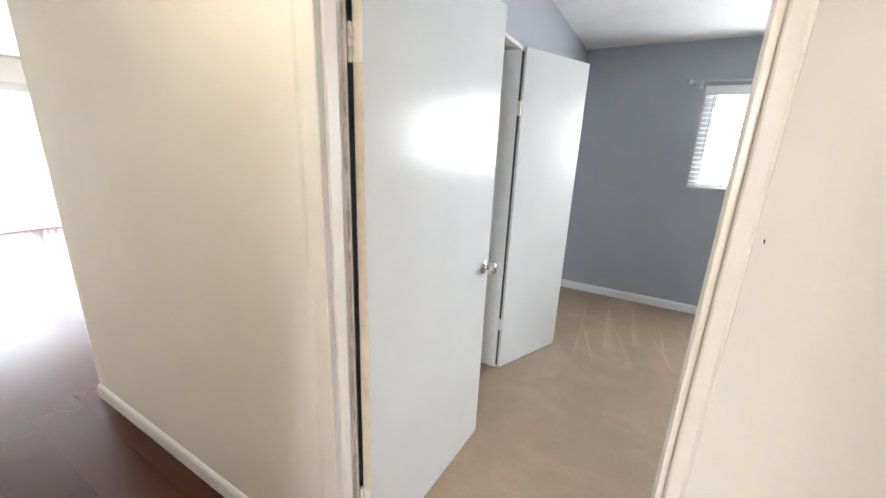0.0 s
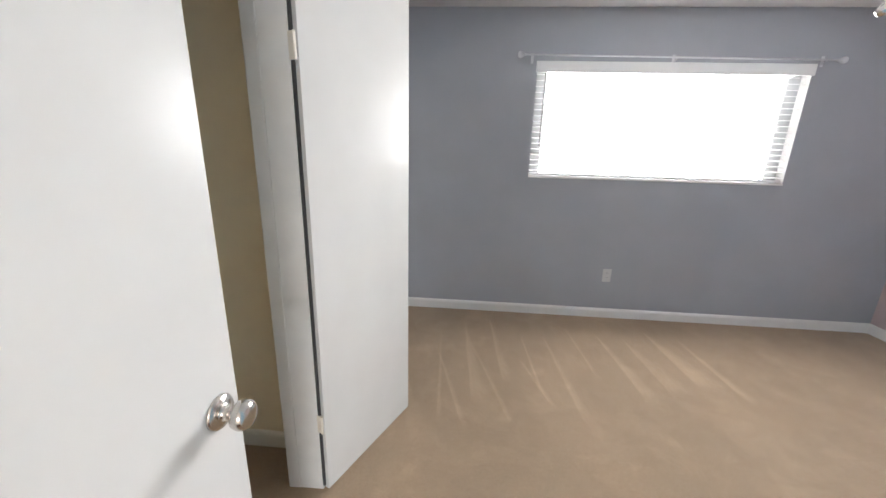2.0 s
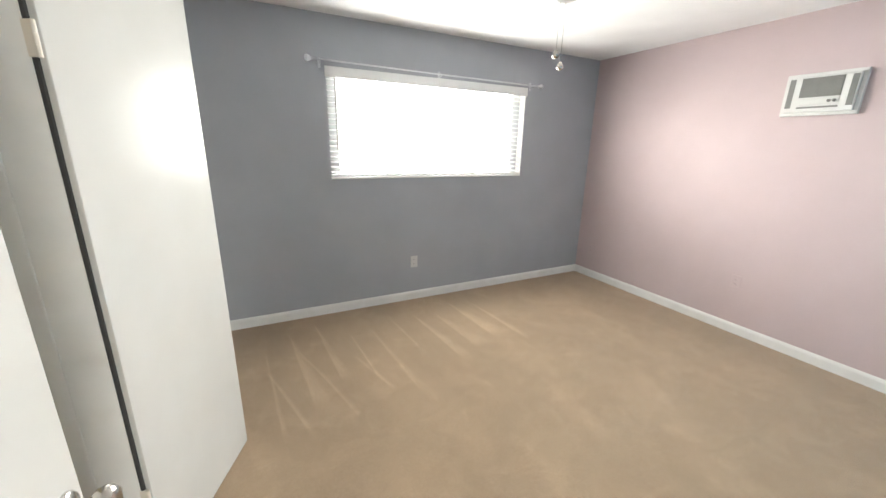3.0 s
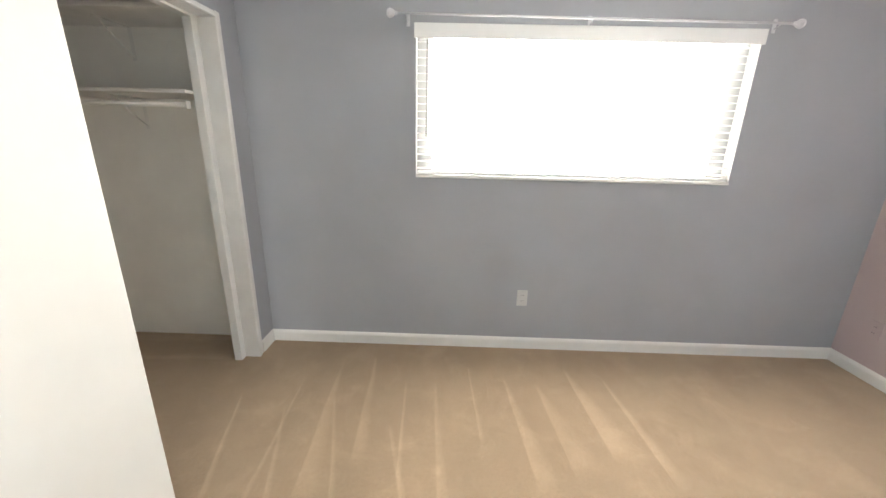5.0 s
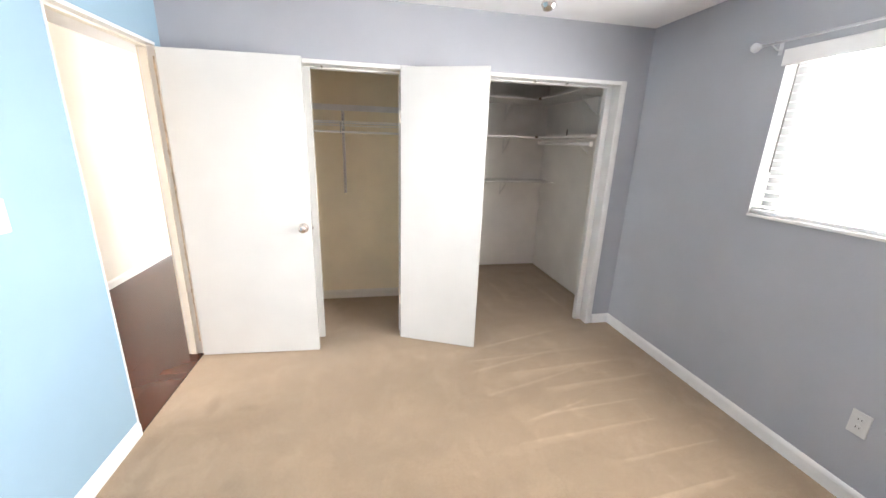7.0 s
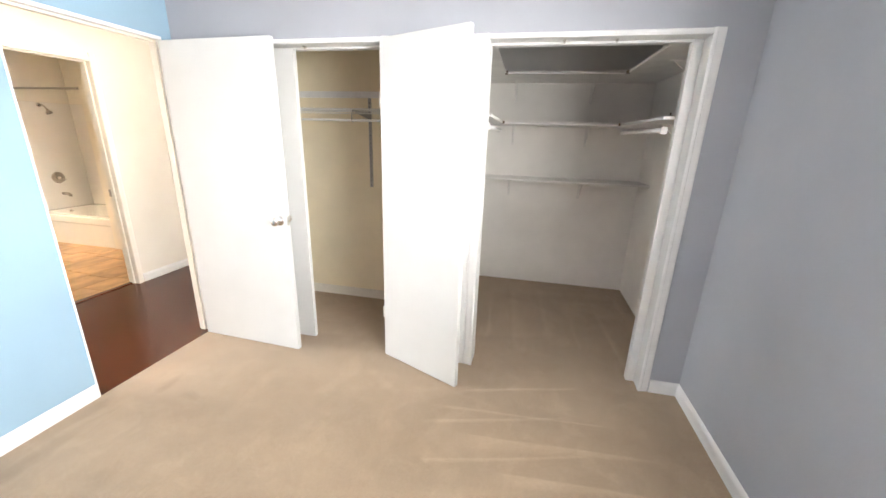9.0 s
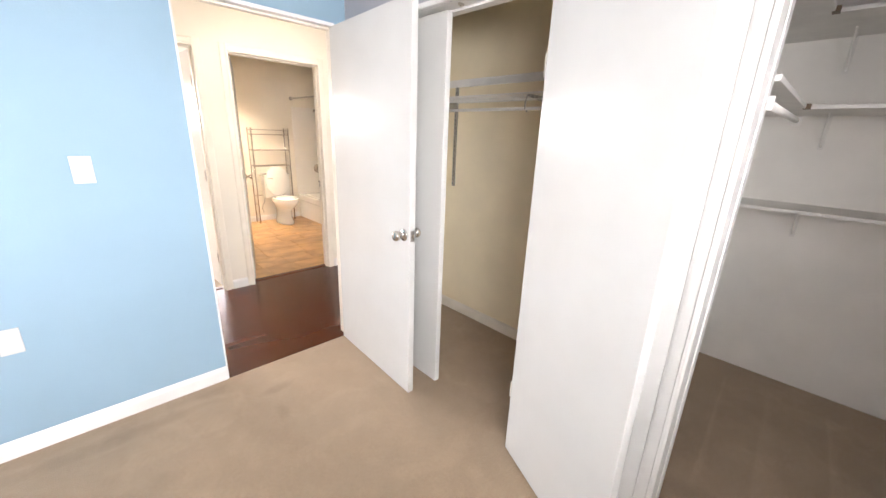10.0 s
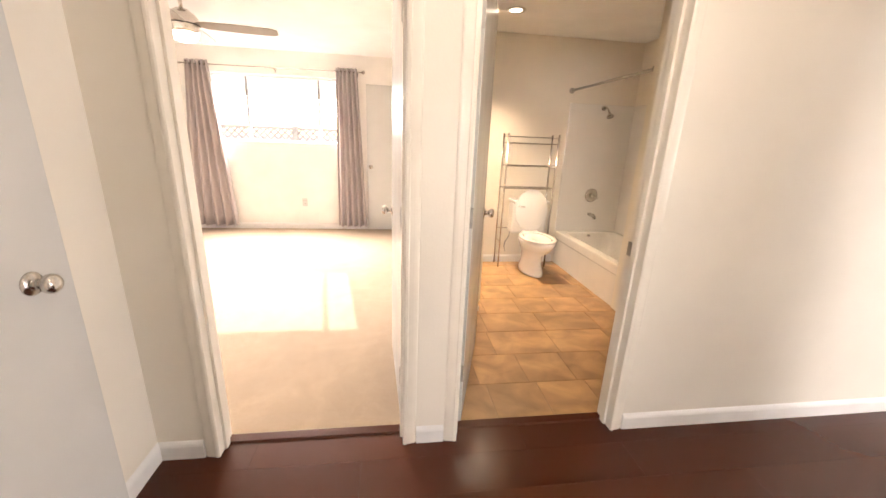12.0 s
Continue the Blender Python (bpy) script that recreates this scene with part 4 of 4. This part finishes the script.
# ---- bathroom ----
def ellipse_ring(rx, ry, cy, z, steps=28, egg=0.0):
    return [Vector((rx * math.cos(a) * (1 - egg * math.sin(a)), cy + ry * math.sin(a), z)) for a in (2 * math.pi * i / steps for i in range(steps))]


def loft(rings, bm=None, cap=True):
    piece = bmesh.new()
    vs = [[piece.verts.new(p) for p in r] for r in rings]
    n = len(vs[0])
    for a, c in zip(vs, vs[1:]):
        for i in range(n):
            j = (i + 1) % n
            piece.faces.new((a[i], a[j], c[j], c[i]))
    if cap:
        piece.faces.new(vs[0][::-1]), piece.faces.new(vs[-1])
    bmesh.ops.recalc_face_normals(piece, faces=piece.faces)
    return add_to(bm, piece)


def toilet():
    # front of the bowl towards +y, back of the tank at the origin
    top = thing("toilet", "white two-piece porcelain toilet with its lid up", "toilet", (-1.020, -4.072, 0.012))
    rings = [ellipse_ring(0.115, 0.24, 0.345, 0.0), ellipse_ring(0.112, 0.235, 0.345, 0.03), ellipse_ring(0.092, 0.20, 0.335, 0.12), ellipse_ring(0.098, 0.20, 0.345, 0.21),
             ellipse_ring(0.150, 0.24, 0.42, 0.29, egg=0.05), ellipse_ring(0.178, 0.262, 0.45, 0.345, egg=0.06), ellipse_ring(0.183, 0.268, 0.455, 0.385, egg=0.06),
             ellipse_ring(0.165, 0.250, 0.455, 0.392, egg=0.06), ellipse_ring(0.138, 0.210, 0.46, 0.386, egg=0.06), ellipse_ring(0.122, 0.180, 0.455, 0.31, egg=0.06), ellipse_ring(0.05, 0.07, 0.42, 0.19)]
    part("bowl", loft(rings), PORCELAIN, top, smooth=True)
    part("tank", box(-0.198, 0.198, 0.0, 0.180, 0.375, 0.715, 0.026, segments=3), PORCELAIN, top)
    part("tank_lid", box(-0.208, 0.208, -0.004, 0.192, 0.715, 0.750, 0.012, segments=3), PORCELAIN, top)
    lever = part("flush_lever", tube([(0.150, 0.186, 0.690), (0.150, 0.204, 0.690), (0.075, 0.208, 0.682)], 0.006, 10), CHROME, top, "chrome flush lever", True)
    outer = 0.186
    ring = bmesh.new()
    steps = 32
    prof = [(0, 0.394), (0.006, 0.412), (0.03, 0.416), (0.048, 0.411), (0.056, 0.397)]
    rows = [[ring.verts.new(((outer - d) * math.cos(a), 0.455 + (0.268 - d) * math.sin(a), z)) for a in (2 * math.pi * i / steps for i in range(steps))] for d, z in prof]
    for k in range(len(rows)):
        a, c = rows[k], rows[(k + 1) % len(rows)]
        for i in range(steps):
            j = (i + 1) % steps
            ring.faces.new((a[i], a[j], c[j], c[i]))
    bmesh.ops.recalc_face_normals(ring, faces=ring.faces)
    part("seat", ring, PORCELAIN, top, "white oval toilet seat", True)
    lid = loft([[Vector((p.x, p.y, 0.0)) for p in ellipse_ring(0.180, 0.222, 0.222, 0, 32)], ellipse_ring(0.186, 0.228, 0.222, 0.006, 32), ellipse_ring(0.186, 0.228, 0.222, 0.014, 32), ellipse_ring(0.172, 0.214, 0.222, 0.019, 32)])
    lid.transform(pose(0, 0.232, 0.425, 96, 0, 0))
    part("lid", lid, PORCELAIN, top, "white toilet lid leaning on the tank", True)
    rim = loft([ellipse_ring(0.118, 0.158, 0.215, 0.0185, 28), ellipse_ring(0.112, 0.152, 0.215, 0.0235, 28), ellipse_ring(0.098, 0.138, 0.215, 0.0235, 28), ellipse_ring(0.090, 0.130, 0.215, 0.0185, 28)], cap=False)
    rim.transform(pose(0, 0.232, 0.425, 96, 0, 0))
    part("lid_rim", rim, PORCELAIN, top, smooth=True)
    for x in (-0.07, 0.07):
        part("hinge_cap", box(x - 0.018, x + 0.018, 0.205, 0.238, 0.393, 0.424, 0.006), PORCELAIN, top)
    part("water_supply", tube([(0.17, 0.05, 0.38), (0.185, 0.045, 0.30), (0.215, 0.03, 0.24), (0.22, 0.02, 0.18), (0.20, 0.02, 0.13), (0.20, -0.008, 0.13)], 0.006, 8), STEEL, top, "braided steel water supply hose", True)
    return top


def bath_rack():
    top = thing("bathroom_rack", "chrome three-tier rack standing over the toilet", "rack", (0, 0, 0))
    xs, ys = (-1.245, -0.695), (-4.050, -3.880)
    for x in xs:
        for y in ys:
            part("leg", tube([(x, y, 0.0), (x, y, 1.445)], 0.0085, 10), NICKEL, top, smooth=True)
            part("cap", lathe([(0.0085, 0), (0.011, 0.006), (0.011, 0.012), (0, 0.018)], Matrix.Translation((x, y, 1.445)), 10), NICKEL, top)
        for z in (0.30, 1.425):
            part("side_rail", tube([(x, ys[0], z), (x, ys[1], z)], 0.005, 8), NICKEL, top)
    part("top_rail", tube([(xs[0], ys[0], 1.430), (xs[1], ys[0], 1.430)], 0.006, 8), NICKEL, top)
    part("lower_brace", tube([(xs[0], ys[0], 0.42), (xs[1], ys[0], 0.42)], 0.006, 8), NICKEL, top)
    for z in (1.362, 1.130, 0.892):
        shelf = part("shelf", tube([(xs[0], ys[0], z), (xs[0], ys[1], z), (xs[1], ys[1], z), (xs[1], ys[0], z)], 0.0065, 8, closed=True), NICKEL, top)
        for i in range(5):
            y = ys[0] + (i + 1) * (ys[1] - ys[0]) / 6
            part("wire", tube([(xs[0], y, z), (xs[1], y, z)], 0.0025, 6), NICKEL, shelf)
    return top


def bathtub():
    top = thing("bathtub", "white acrylic bathtub with a stepped apron", "bathtub")
    x0, x1, y0, y1, h = -2.168, -1.425, -4.078, -2.785, 0.385
    bm = bmesh.new()
    def rect(i, z, r):
        a, c, e, f = x0 + i[0], x1 - i[1], y0 + i[2], y1 - i[2]
        pts = []
        for cx, cy, s in ((c - r, f - r, 0), (a + r, f - r, 90), (a + r, e + r, 180), (c - r, e + r, 270)):
            for k in range(6):
                t = radians(s + k * 18)
                pts.append(Vector((cx + r * math.cos(t), cy + r * math.sin(t), z)))
        return pts
    rings = [rect((0, 0.010, 0), 0.0, 0.004), rect((0, 0.010, 0), 0.285, 0.004), rect((0, 0, 0), 0.300, 0.004), rect((0, 0, 0), h - 0.012, 0.006), rect((0.006, 0.008, 0.004), h, 0.010),
             rect((0.05, 0.075, 0.07), h, 0.10), rect((0.062, 0.087, 0.085), h - 0.012, 0.11), rect((0.12, 0.15, 0.18), 0.12, 0.14), rect((0.18, 0.20, 0.26), 0.08, 0.14)]
    part("shell", loft(rings, bm), ACRYLIC, top, smooth=False)
    part("overflow_plate", lathe([(0, 0.012), (0.030, 0.010), (0.036, 0.002), (0.036, 0)], Matrix.Translation((-1.80, -3.990, 0.325)) @ pose(0, 0, 0, -90), 20), NICKEL, top, "nickel overflow plate", True)
    return top


def shower():
    y = -4.064
    top = thing("shower_fitting", "satin nickel shower head with valve and tub spout", "shower")
    part("flange", lathe([(0, 0.008), (0.020, 0.008), (0.028, 0)], Matrix.Translation((-1.80, y, 1.765)) @ pose(0, 0, 0, -90), 20), NICKEL, top, smooth=True)
    part("arm", tube([(-1.80, y, 1.765), (-1.80, y + 0.05, 1.77), (-1.80, y + 0.09, 1.745), (-1.80, y + 0.125, 1.710)], 0.009, 12), NICKEL, top, smooth=True)
    m = Matrix.Translation((-1.80, y + 0.12, 1.712)) @ Vector((0, 0.55, -0.83)).to_track_quat("Z", "Y").to_matrix().to_4x4()
    part("head", lathe([(0, 0), (0.012, 0), (0.016, 0.018), (0.034, 0.042), (0.036, 0.054), (0, 0.054)], m, 24), NICKEL, top, smooth=True)
    plate = part("valve_plate", lathe([(0, 0.010), (0.062, 0.009), (0.078, 0.002), (0.078, 0)], Matrix.Translation((-1.80, y, 0.812)) @ pose(0, 0, 0, -90), 28), NICKEL, top, smooth=True)
    part("valve_handle", lathe([(0, 0.055), (0.022, 0.052), (0.027, 0.020), (0.030, 0.006)], Matrix.Translation((-1.80, y, 0.812)) @ pose(0, 0, 0, -90), 20), NICKEL, plate, smooth=True)
    part("lever", tube([(-1.80, y + 0.045, 0.812), (-1.835, y + 0.055, 0.795), (-1.855, y + 0.058, 0.780)], 0.007, 10), NICKEL, plate, smooth=True)
    part("spout", tube([(-1.81, y, 0.590), (-1.81, y + 0.09, 0.590), (-1.81, y + 0.125, 0.575), (-1.81, y + 0.130, 0.555)], 0.021, 14), NICKEL, top, "nickel tub spout", True)
    return top


toilet()
bath_rack()
bathtub()
shower()
bm = box(-2.166, -1.410, -4.080, -4.064, 0.386, 1.800, 0.005)
solid("tub_surround_back_trim", bm, ACRYLIC, "white acrylic tub surround panel under the shower head", "tub surround")
solid("tub_surround_side_trim", box(-2.170, -2.156, -4.062, -2.79, 0.386, 1.800, 0.005), ACRYLIC, "white acrylic tub surround panel along the tub", "tub surround")
rod = thing("shower_rod", "grey metal shower curtain rod across the tub", "shower rod")
part("bar", tube([(-1.415, -4.080, 1.925), (-1.440, -2.781, 1.925)], 0.0125, 14), STEEL, rod, smooth=True)
for x, y, s in ((-1.415, -4.080, -90), (-1.440, -2.780, 90)):
    part("flange", lathe([(0, 0.014), (0.022, 0.012), (0.030, 0.0)], Matrix.Translation((x, y, 1.925)) @ pose(0, 0, 0, s), 20), STEEL, rod, smooth=True)

van = thing("vanity", "cream bathroom vanity cabinet with a white top", "vanity", (0, 0, 0))
part("cabinet", box(-0.215, 0.278, -3.55, -2.765, 0.045, 0.80, 0.003), CREAM_TRIM, van)
part("plinth", box(-0.222, 0.278, -3.555, -2.758, 0.0, 0.045, 0.003), TRIM, van, "white plinth")
part("countertop", box(-0.240, 0.278, -3.57, -2.745, 0.80, 0.832, 0.006), PORCELAIN, van, "white moulded countertop")
for y in (-3.35, -2.96):
    part("door", box(-0.231, -0.216, y - 0.18, y + 0.18, 0.08, 0.77, 0.004), CREAM_TRIM, van)

for x, y in ((-0.533, -3.436), (-0.265, -3.526)):
    can = thing("downlight", "round recessed ceiling downlight, lit", "downlight", (x, y, 2.43), group="bathroom downlights")
    part("trim_ring", lathe([(0.052, -0.002), (0.058, -0.007), (0.080, -0.006), (0.084, 0.0)], None, 28), PLASTIC, can, smooth=True)
    part("lens", lathe([(0, -0.012), (0.030, -0.010), (0.053, -0.003)], None, 24), GLOW, can, "glowing warm white lens", True)

# ---- second bedroom ----
def curtain(name_label, top0, top1, low0, low1, y, z0, z1, folds, seed):
    rnd = random.Random(seed)
    bm = bmesh.new()
    nu, nv = folds * 10, 14
    ph = [rnd.uniform(0.8, 1.25) for _ in range(folds + 1)]
    front, back = [], []
    for j in range(nv + 1):
        t = j / nv
        a, c = top0 + (low0 - top0) * t, top1 + (low1 - top1) * t
        rf, rb = [], []
        for i in range(nu + 1):
            s = i / nu
            amp = 0.042 * ph[min(folds, int(s * folds))] * (0.75 + 0.35 * t)
            yy = y + amp * math.sin(2 * math.pi * folds * s + 0.5 * t * math.sin(5 * s))
            x, z = a + (c - a) * s, z1 + (z0 - z1) * t
            rf.append(bm.verts.new((x, yy + 0.0015, z)))
            rb.append(bm.verts.new((x, yy - 0.0015, z)))
        front.append(rf), back.append(rb)
    for j in range(nv):
        for i in range(nu):
            bm.faces.new((front[j][i], front[j][i + 1], front[j + 1][i + 1], front[j + 1][i]))
            bm.faces.new((back[j][i], back[j + 1][i], back[j + 1][i + 1], back[j][i + 1]))
    for i in range(nu):
        bm.faces.new((front[0][i], back[0][i], back[0][i + 1], front[0][i + 1]))
        bm.faces.new((front[nv][i], front[nv][i + 1], back[nv][i + 1], back[nv][i]))
    for j in range(nv):
        bm.faces.new((front[j][0], front[j + 1][0], back[j + 1][0], back[j][0]))
        bm.faces.new((front[j][nu], back[j][nu], back[j + 1][nu], front[j + 1][nu]))
    top = thing("curtain", name_label, "curtain", group="bedroom curtains")
    part("cloth", bm, CURTAIN, top, smooth=True)
    w = top1 - top0
    for k in range(folds * 2):
        x = top0 + w * (k + 0.5) / (folds * 2)
        m = Matrix.Translation((x, y, z1 - 0.04)) @ pose(0, 0, 0, 0, 90, 0)
        part("grommet", lathe([(0.018, -0.003), (0.026, -0.003), (0.026, 0.003), (0.018, 0.003)], m, 14), NICKEL, top)


curtain("grey satin grommet curtain flaring out towards the floor", 2.865, 3.140, 2.700, 3.350, -5.60, 0.065, 2.240, 5, 1)
curtain("grey satin grommet curtain hanging straight beside the wall door", 0.980, 1.258, 0.880, 1.300, -5.60, 0.065, 2.245, 5, 2)
curtain_rod("grey metal curtain rod carrying two grommet curtains", 0.93, 3.20, -5.60, 2.205, -5.70, NICKEL)

wd = thing("door_5", "plain white flush closet door closed in the second bedroom", "door", kind="structure")
slab = part("slab", box(0.385, 0.868, -5.699, -5.680, 0.012, 2.070, 0.003), DOOR, wd)
knob(slab, (0.818, -5.680, 0.945), (0, 1, 0))


def ceiling_fan():
    top = thing("ceiling_fan", "brushed nickel ceiling fan with pale blades and a glowing light", "ceiling fan", (2.15, -3.58, 2.43))
    part("canopy", lathe([(0, 0), (0.070, 0), (0.066, -0.03), (0.035, -0.055), (0, -0.055)], None, 28), NICKEL, top, smooth=True)
    part("downrod", tube([(0, 0, -0.05), (0, 0, -0.17)], 0.013, 12), NICKEL, top, smooth=True)
    motor = part("motor", lathe([(0, -0.150), (0.045, -0.155), (0.085, -0.185), (0.110, -0.215), (0.115, -0.265), (0.110, -0.305), (0.100, -0.325), (0, -0.325)], None, 32), NICKEL, top, smooth=True)
    part("band", lathe([(0.113, -0.262), (0.118, -0.262), (0.118, -0.268), (0.113, -0.268)], None, 32), DARK, motor)
    part("light_bowl", lathe([(0.098, -0.322), (0.100, -0.345), (0.080, -0.375), (0.040, -0.390), (0, -0.394)], None, 28), GLOW, top, "glowing white light bowl", True)
    for k in range(4):
        bm = loft([[Vector((x, y, z)) for x, y, z in ((r, -w, w * 0.2 - 0.003), (r, w, -w * 0.2 - 0.003), (r, w, -w * 0.2 + 0.003), (r, -w, w * 0.2 + 0.003))] for r, w in ((0.10, 0.030), (0.16, 0.055), (0.38, 0.066), (0.66, 0.060), (0.70, 0.034))])
        bm.transform(pose(0, 0, -0.255, 0, 0, 188 + k * 90))
        part("blade", bm, WOODFAN, top, "pale brushed fan blade")


ceiling_fan()

# lattice fence outside the second bedroom
fence = thing("lattice_fence", "weathered lattice fence top outside the bedroom window", "fence")
part("top_board", box(0.2, 4.0, -6.92, -6.86, 1.440, 1.475, 0.004), FENCE, fence)
part("bottom_board", box(0.2, 4.0, -6.92, -6.86, 1.060, 1.110, 0.004), FENCE, fence)
for x in (0.2, 2.1, 3.96):
    part("post", box(x, x + 0.09, -6.94, -6.84, -0.22, 1.50, 0.006), FENCE, fence)
strip = mesh_of("slat", box(-0.265, 0.265, -0.004, 0.004, -0.014, 0.014), FENCE)
for i in range(32):
    for s in (1, -1):
        ob = new("slat", strip)
        ob.parent = fence
        ob.matrix_basis = pose(0.36 + i * 0.115, -6.89 + 0.005 * s, 1.275, 0, 45 * s, 0)

# ---- living room: sliding door and vertical blinds ----
sd = thing("door_6", "white-framed sliding glass door behind vertical blinds", "sliding door", kind="structure")
for y0, y1, z0, z1 in ((-0.75, -0.70, 0, 2.04), (2.70, 2.75, 0, 2.04), (0.96, 1.04, 0.05, 1.99), (-0.70, 2.70, 1.99, 2.04), (-0.70, 2.70, 0, 0.05)):
    part("frame_rail", box(-7.515, -7.465, y0, y1, z0, z1, 0.003), TRIM, sd)
for y0, y1 in ((-0.70, 0.96), (1.04, 2.70)):
    pane = part("pane", box(-7.492, -7.488, y0, y1, 0.05, 1.99), GLASS, sd)
    pane.visible_shadow = False
vb = thing("vertical_blind", "white vertical blind across the sliding door", "blind")
part("valance", box(-7.44, -7.32, -0.85, 2.85, 1.985, 2.10, 0.004), STUCCO, vb, "beige valance board")
vane = mesh_of("vane", box(-0.044, 0.044, -0.0006, 0.0006, 0.03, 1.99), SLAT)
for i in range(44):
    ob = new("vane", vane)
    ob.parent = vb
    ob.matrix_basis = pose(-7.39, -0.72 + i * 0.0805, 0, 0, 0, 24)
rail = thing("balcony_rail", "white metal balcony railing outside the sliding door", "railing")
part("top_bar", box(-8.62, -8.58, -1.5, 4.0, 0.99, 1.03, 0.004), LOUVRE, rail)
part("bottom_bar", box(-8.62, -8.58, -1.5, 4.0, 0.08, 0.11, 0.004), LOUVRE, rail)
bar = mesh_of("baluster", box(-8.61, -8.59, -0.01, 0.01, -0.20, 0.99), LOUVRE)
for i in range(28):
    ob = new("baluster", bar)
    ob.parent = rail
    ob.location = (0, -1.4 + i * 0.2, 0)

# ---- floors of boards and tiles ----
def boards():
    floor = thing("floor_laminate", "dark reddish-brown laminate floor boards, glossy", "floor", kind="structure")
    near_mesh = {}
    far = bmesh.new()
    width, length = 0.19, 1.22
    row = 0
    y = -1.51
    while y < 5.0:
        y1 = min(y + width, 5.0)
        x = -7.45 - (row * 0.47) % length
        while x < 1.5:
            a, c = max(x, -7.45), min(x + length, 1.5 if y < -0.05 else -1.90)
            if y >= 0 and c > -1.905:
                c = -1.905
            top = y1
            if y < 0 < y1:
                top = 0.0 if c > -1.905 else y1
            if c - a > 0.02:
                if y < 0.2 and c > -3.6:
                    key = (round(c - a, 3), round(top - y, 3))
                    if key not in near_mesh:
                        near_mesh[key] = mesh_of("board", box(0, c - a - 0.0006, 0, top - y - 0.0006, -0.012, -0.001, 0.0), LAMINATE)
                    ob = new("board", near_mesh[key])
                    ob.parent = floor
                    ob.location = (a, y, 0)
                else:
                    box(a, c - 0.0015, y, top - 0.0015, -0.012, -0.001, 0.0, far)
            x += length
        y = y1
        row += 1
    tagged(part("board_field", far, LAMINATE, floor), kind="stuff")


def tiles():
    floor = thing("floor_tile", "tan and brown mottled vinyl tile floor", "floor", kind="structure")
    part("grout", box(-1.52, 0.28, -4.08, HALL_S - 0.088, -0.012, -0.003), GROUT, floor)
    shapes = {}
    y, row = HALL_S - 0.088, 0
    rnd = random.Random(4)
    while y > -4.08:
        h = min(0.303, y + 4.08)
        x = -1.52 - rnd.random() * 0.2
        while x < 0.28:
            w = 0.303 if rnd.random() < 0.6 else 0.455
            a, c = max(x, -1.52), min(x + w, 0.28)
            if c - a > 0.02 and h > 0.02:
                key = (round(c - a, 3), round(h, 3))
                if key not in shapes:
                    shapes[key] = mesh_of("tile", box(0.002, c - a - 0.002, 0.002 - h, -0.002, -0.010, 0.0, 0.0015, segments=1), TILE)
                ob = new("tile", shapes[key])
                ob.parent = floor
                ob.location = (a, y, 0)
            x += w
        y -= 0.303
        row += 1


GROUT = material("tan_grout", (0.31, 0.20, 0.105), 0.8, vary=0.1)
boards()
tiles()
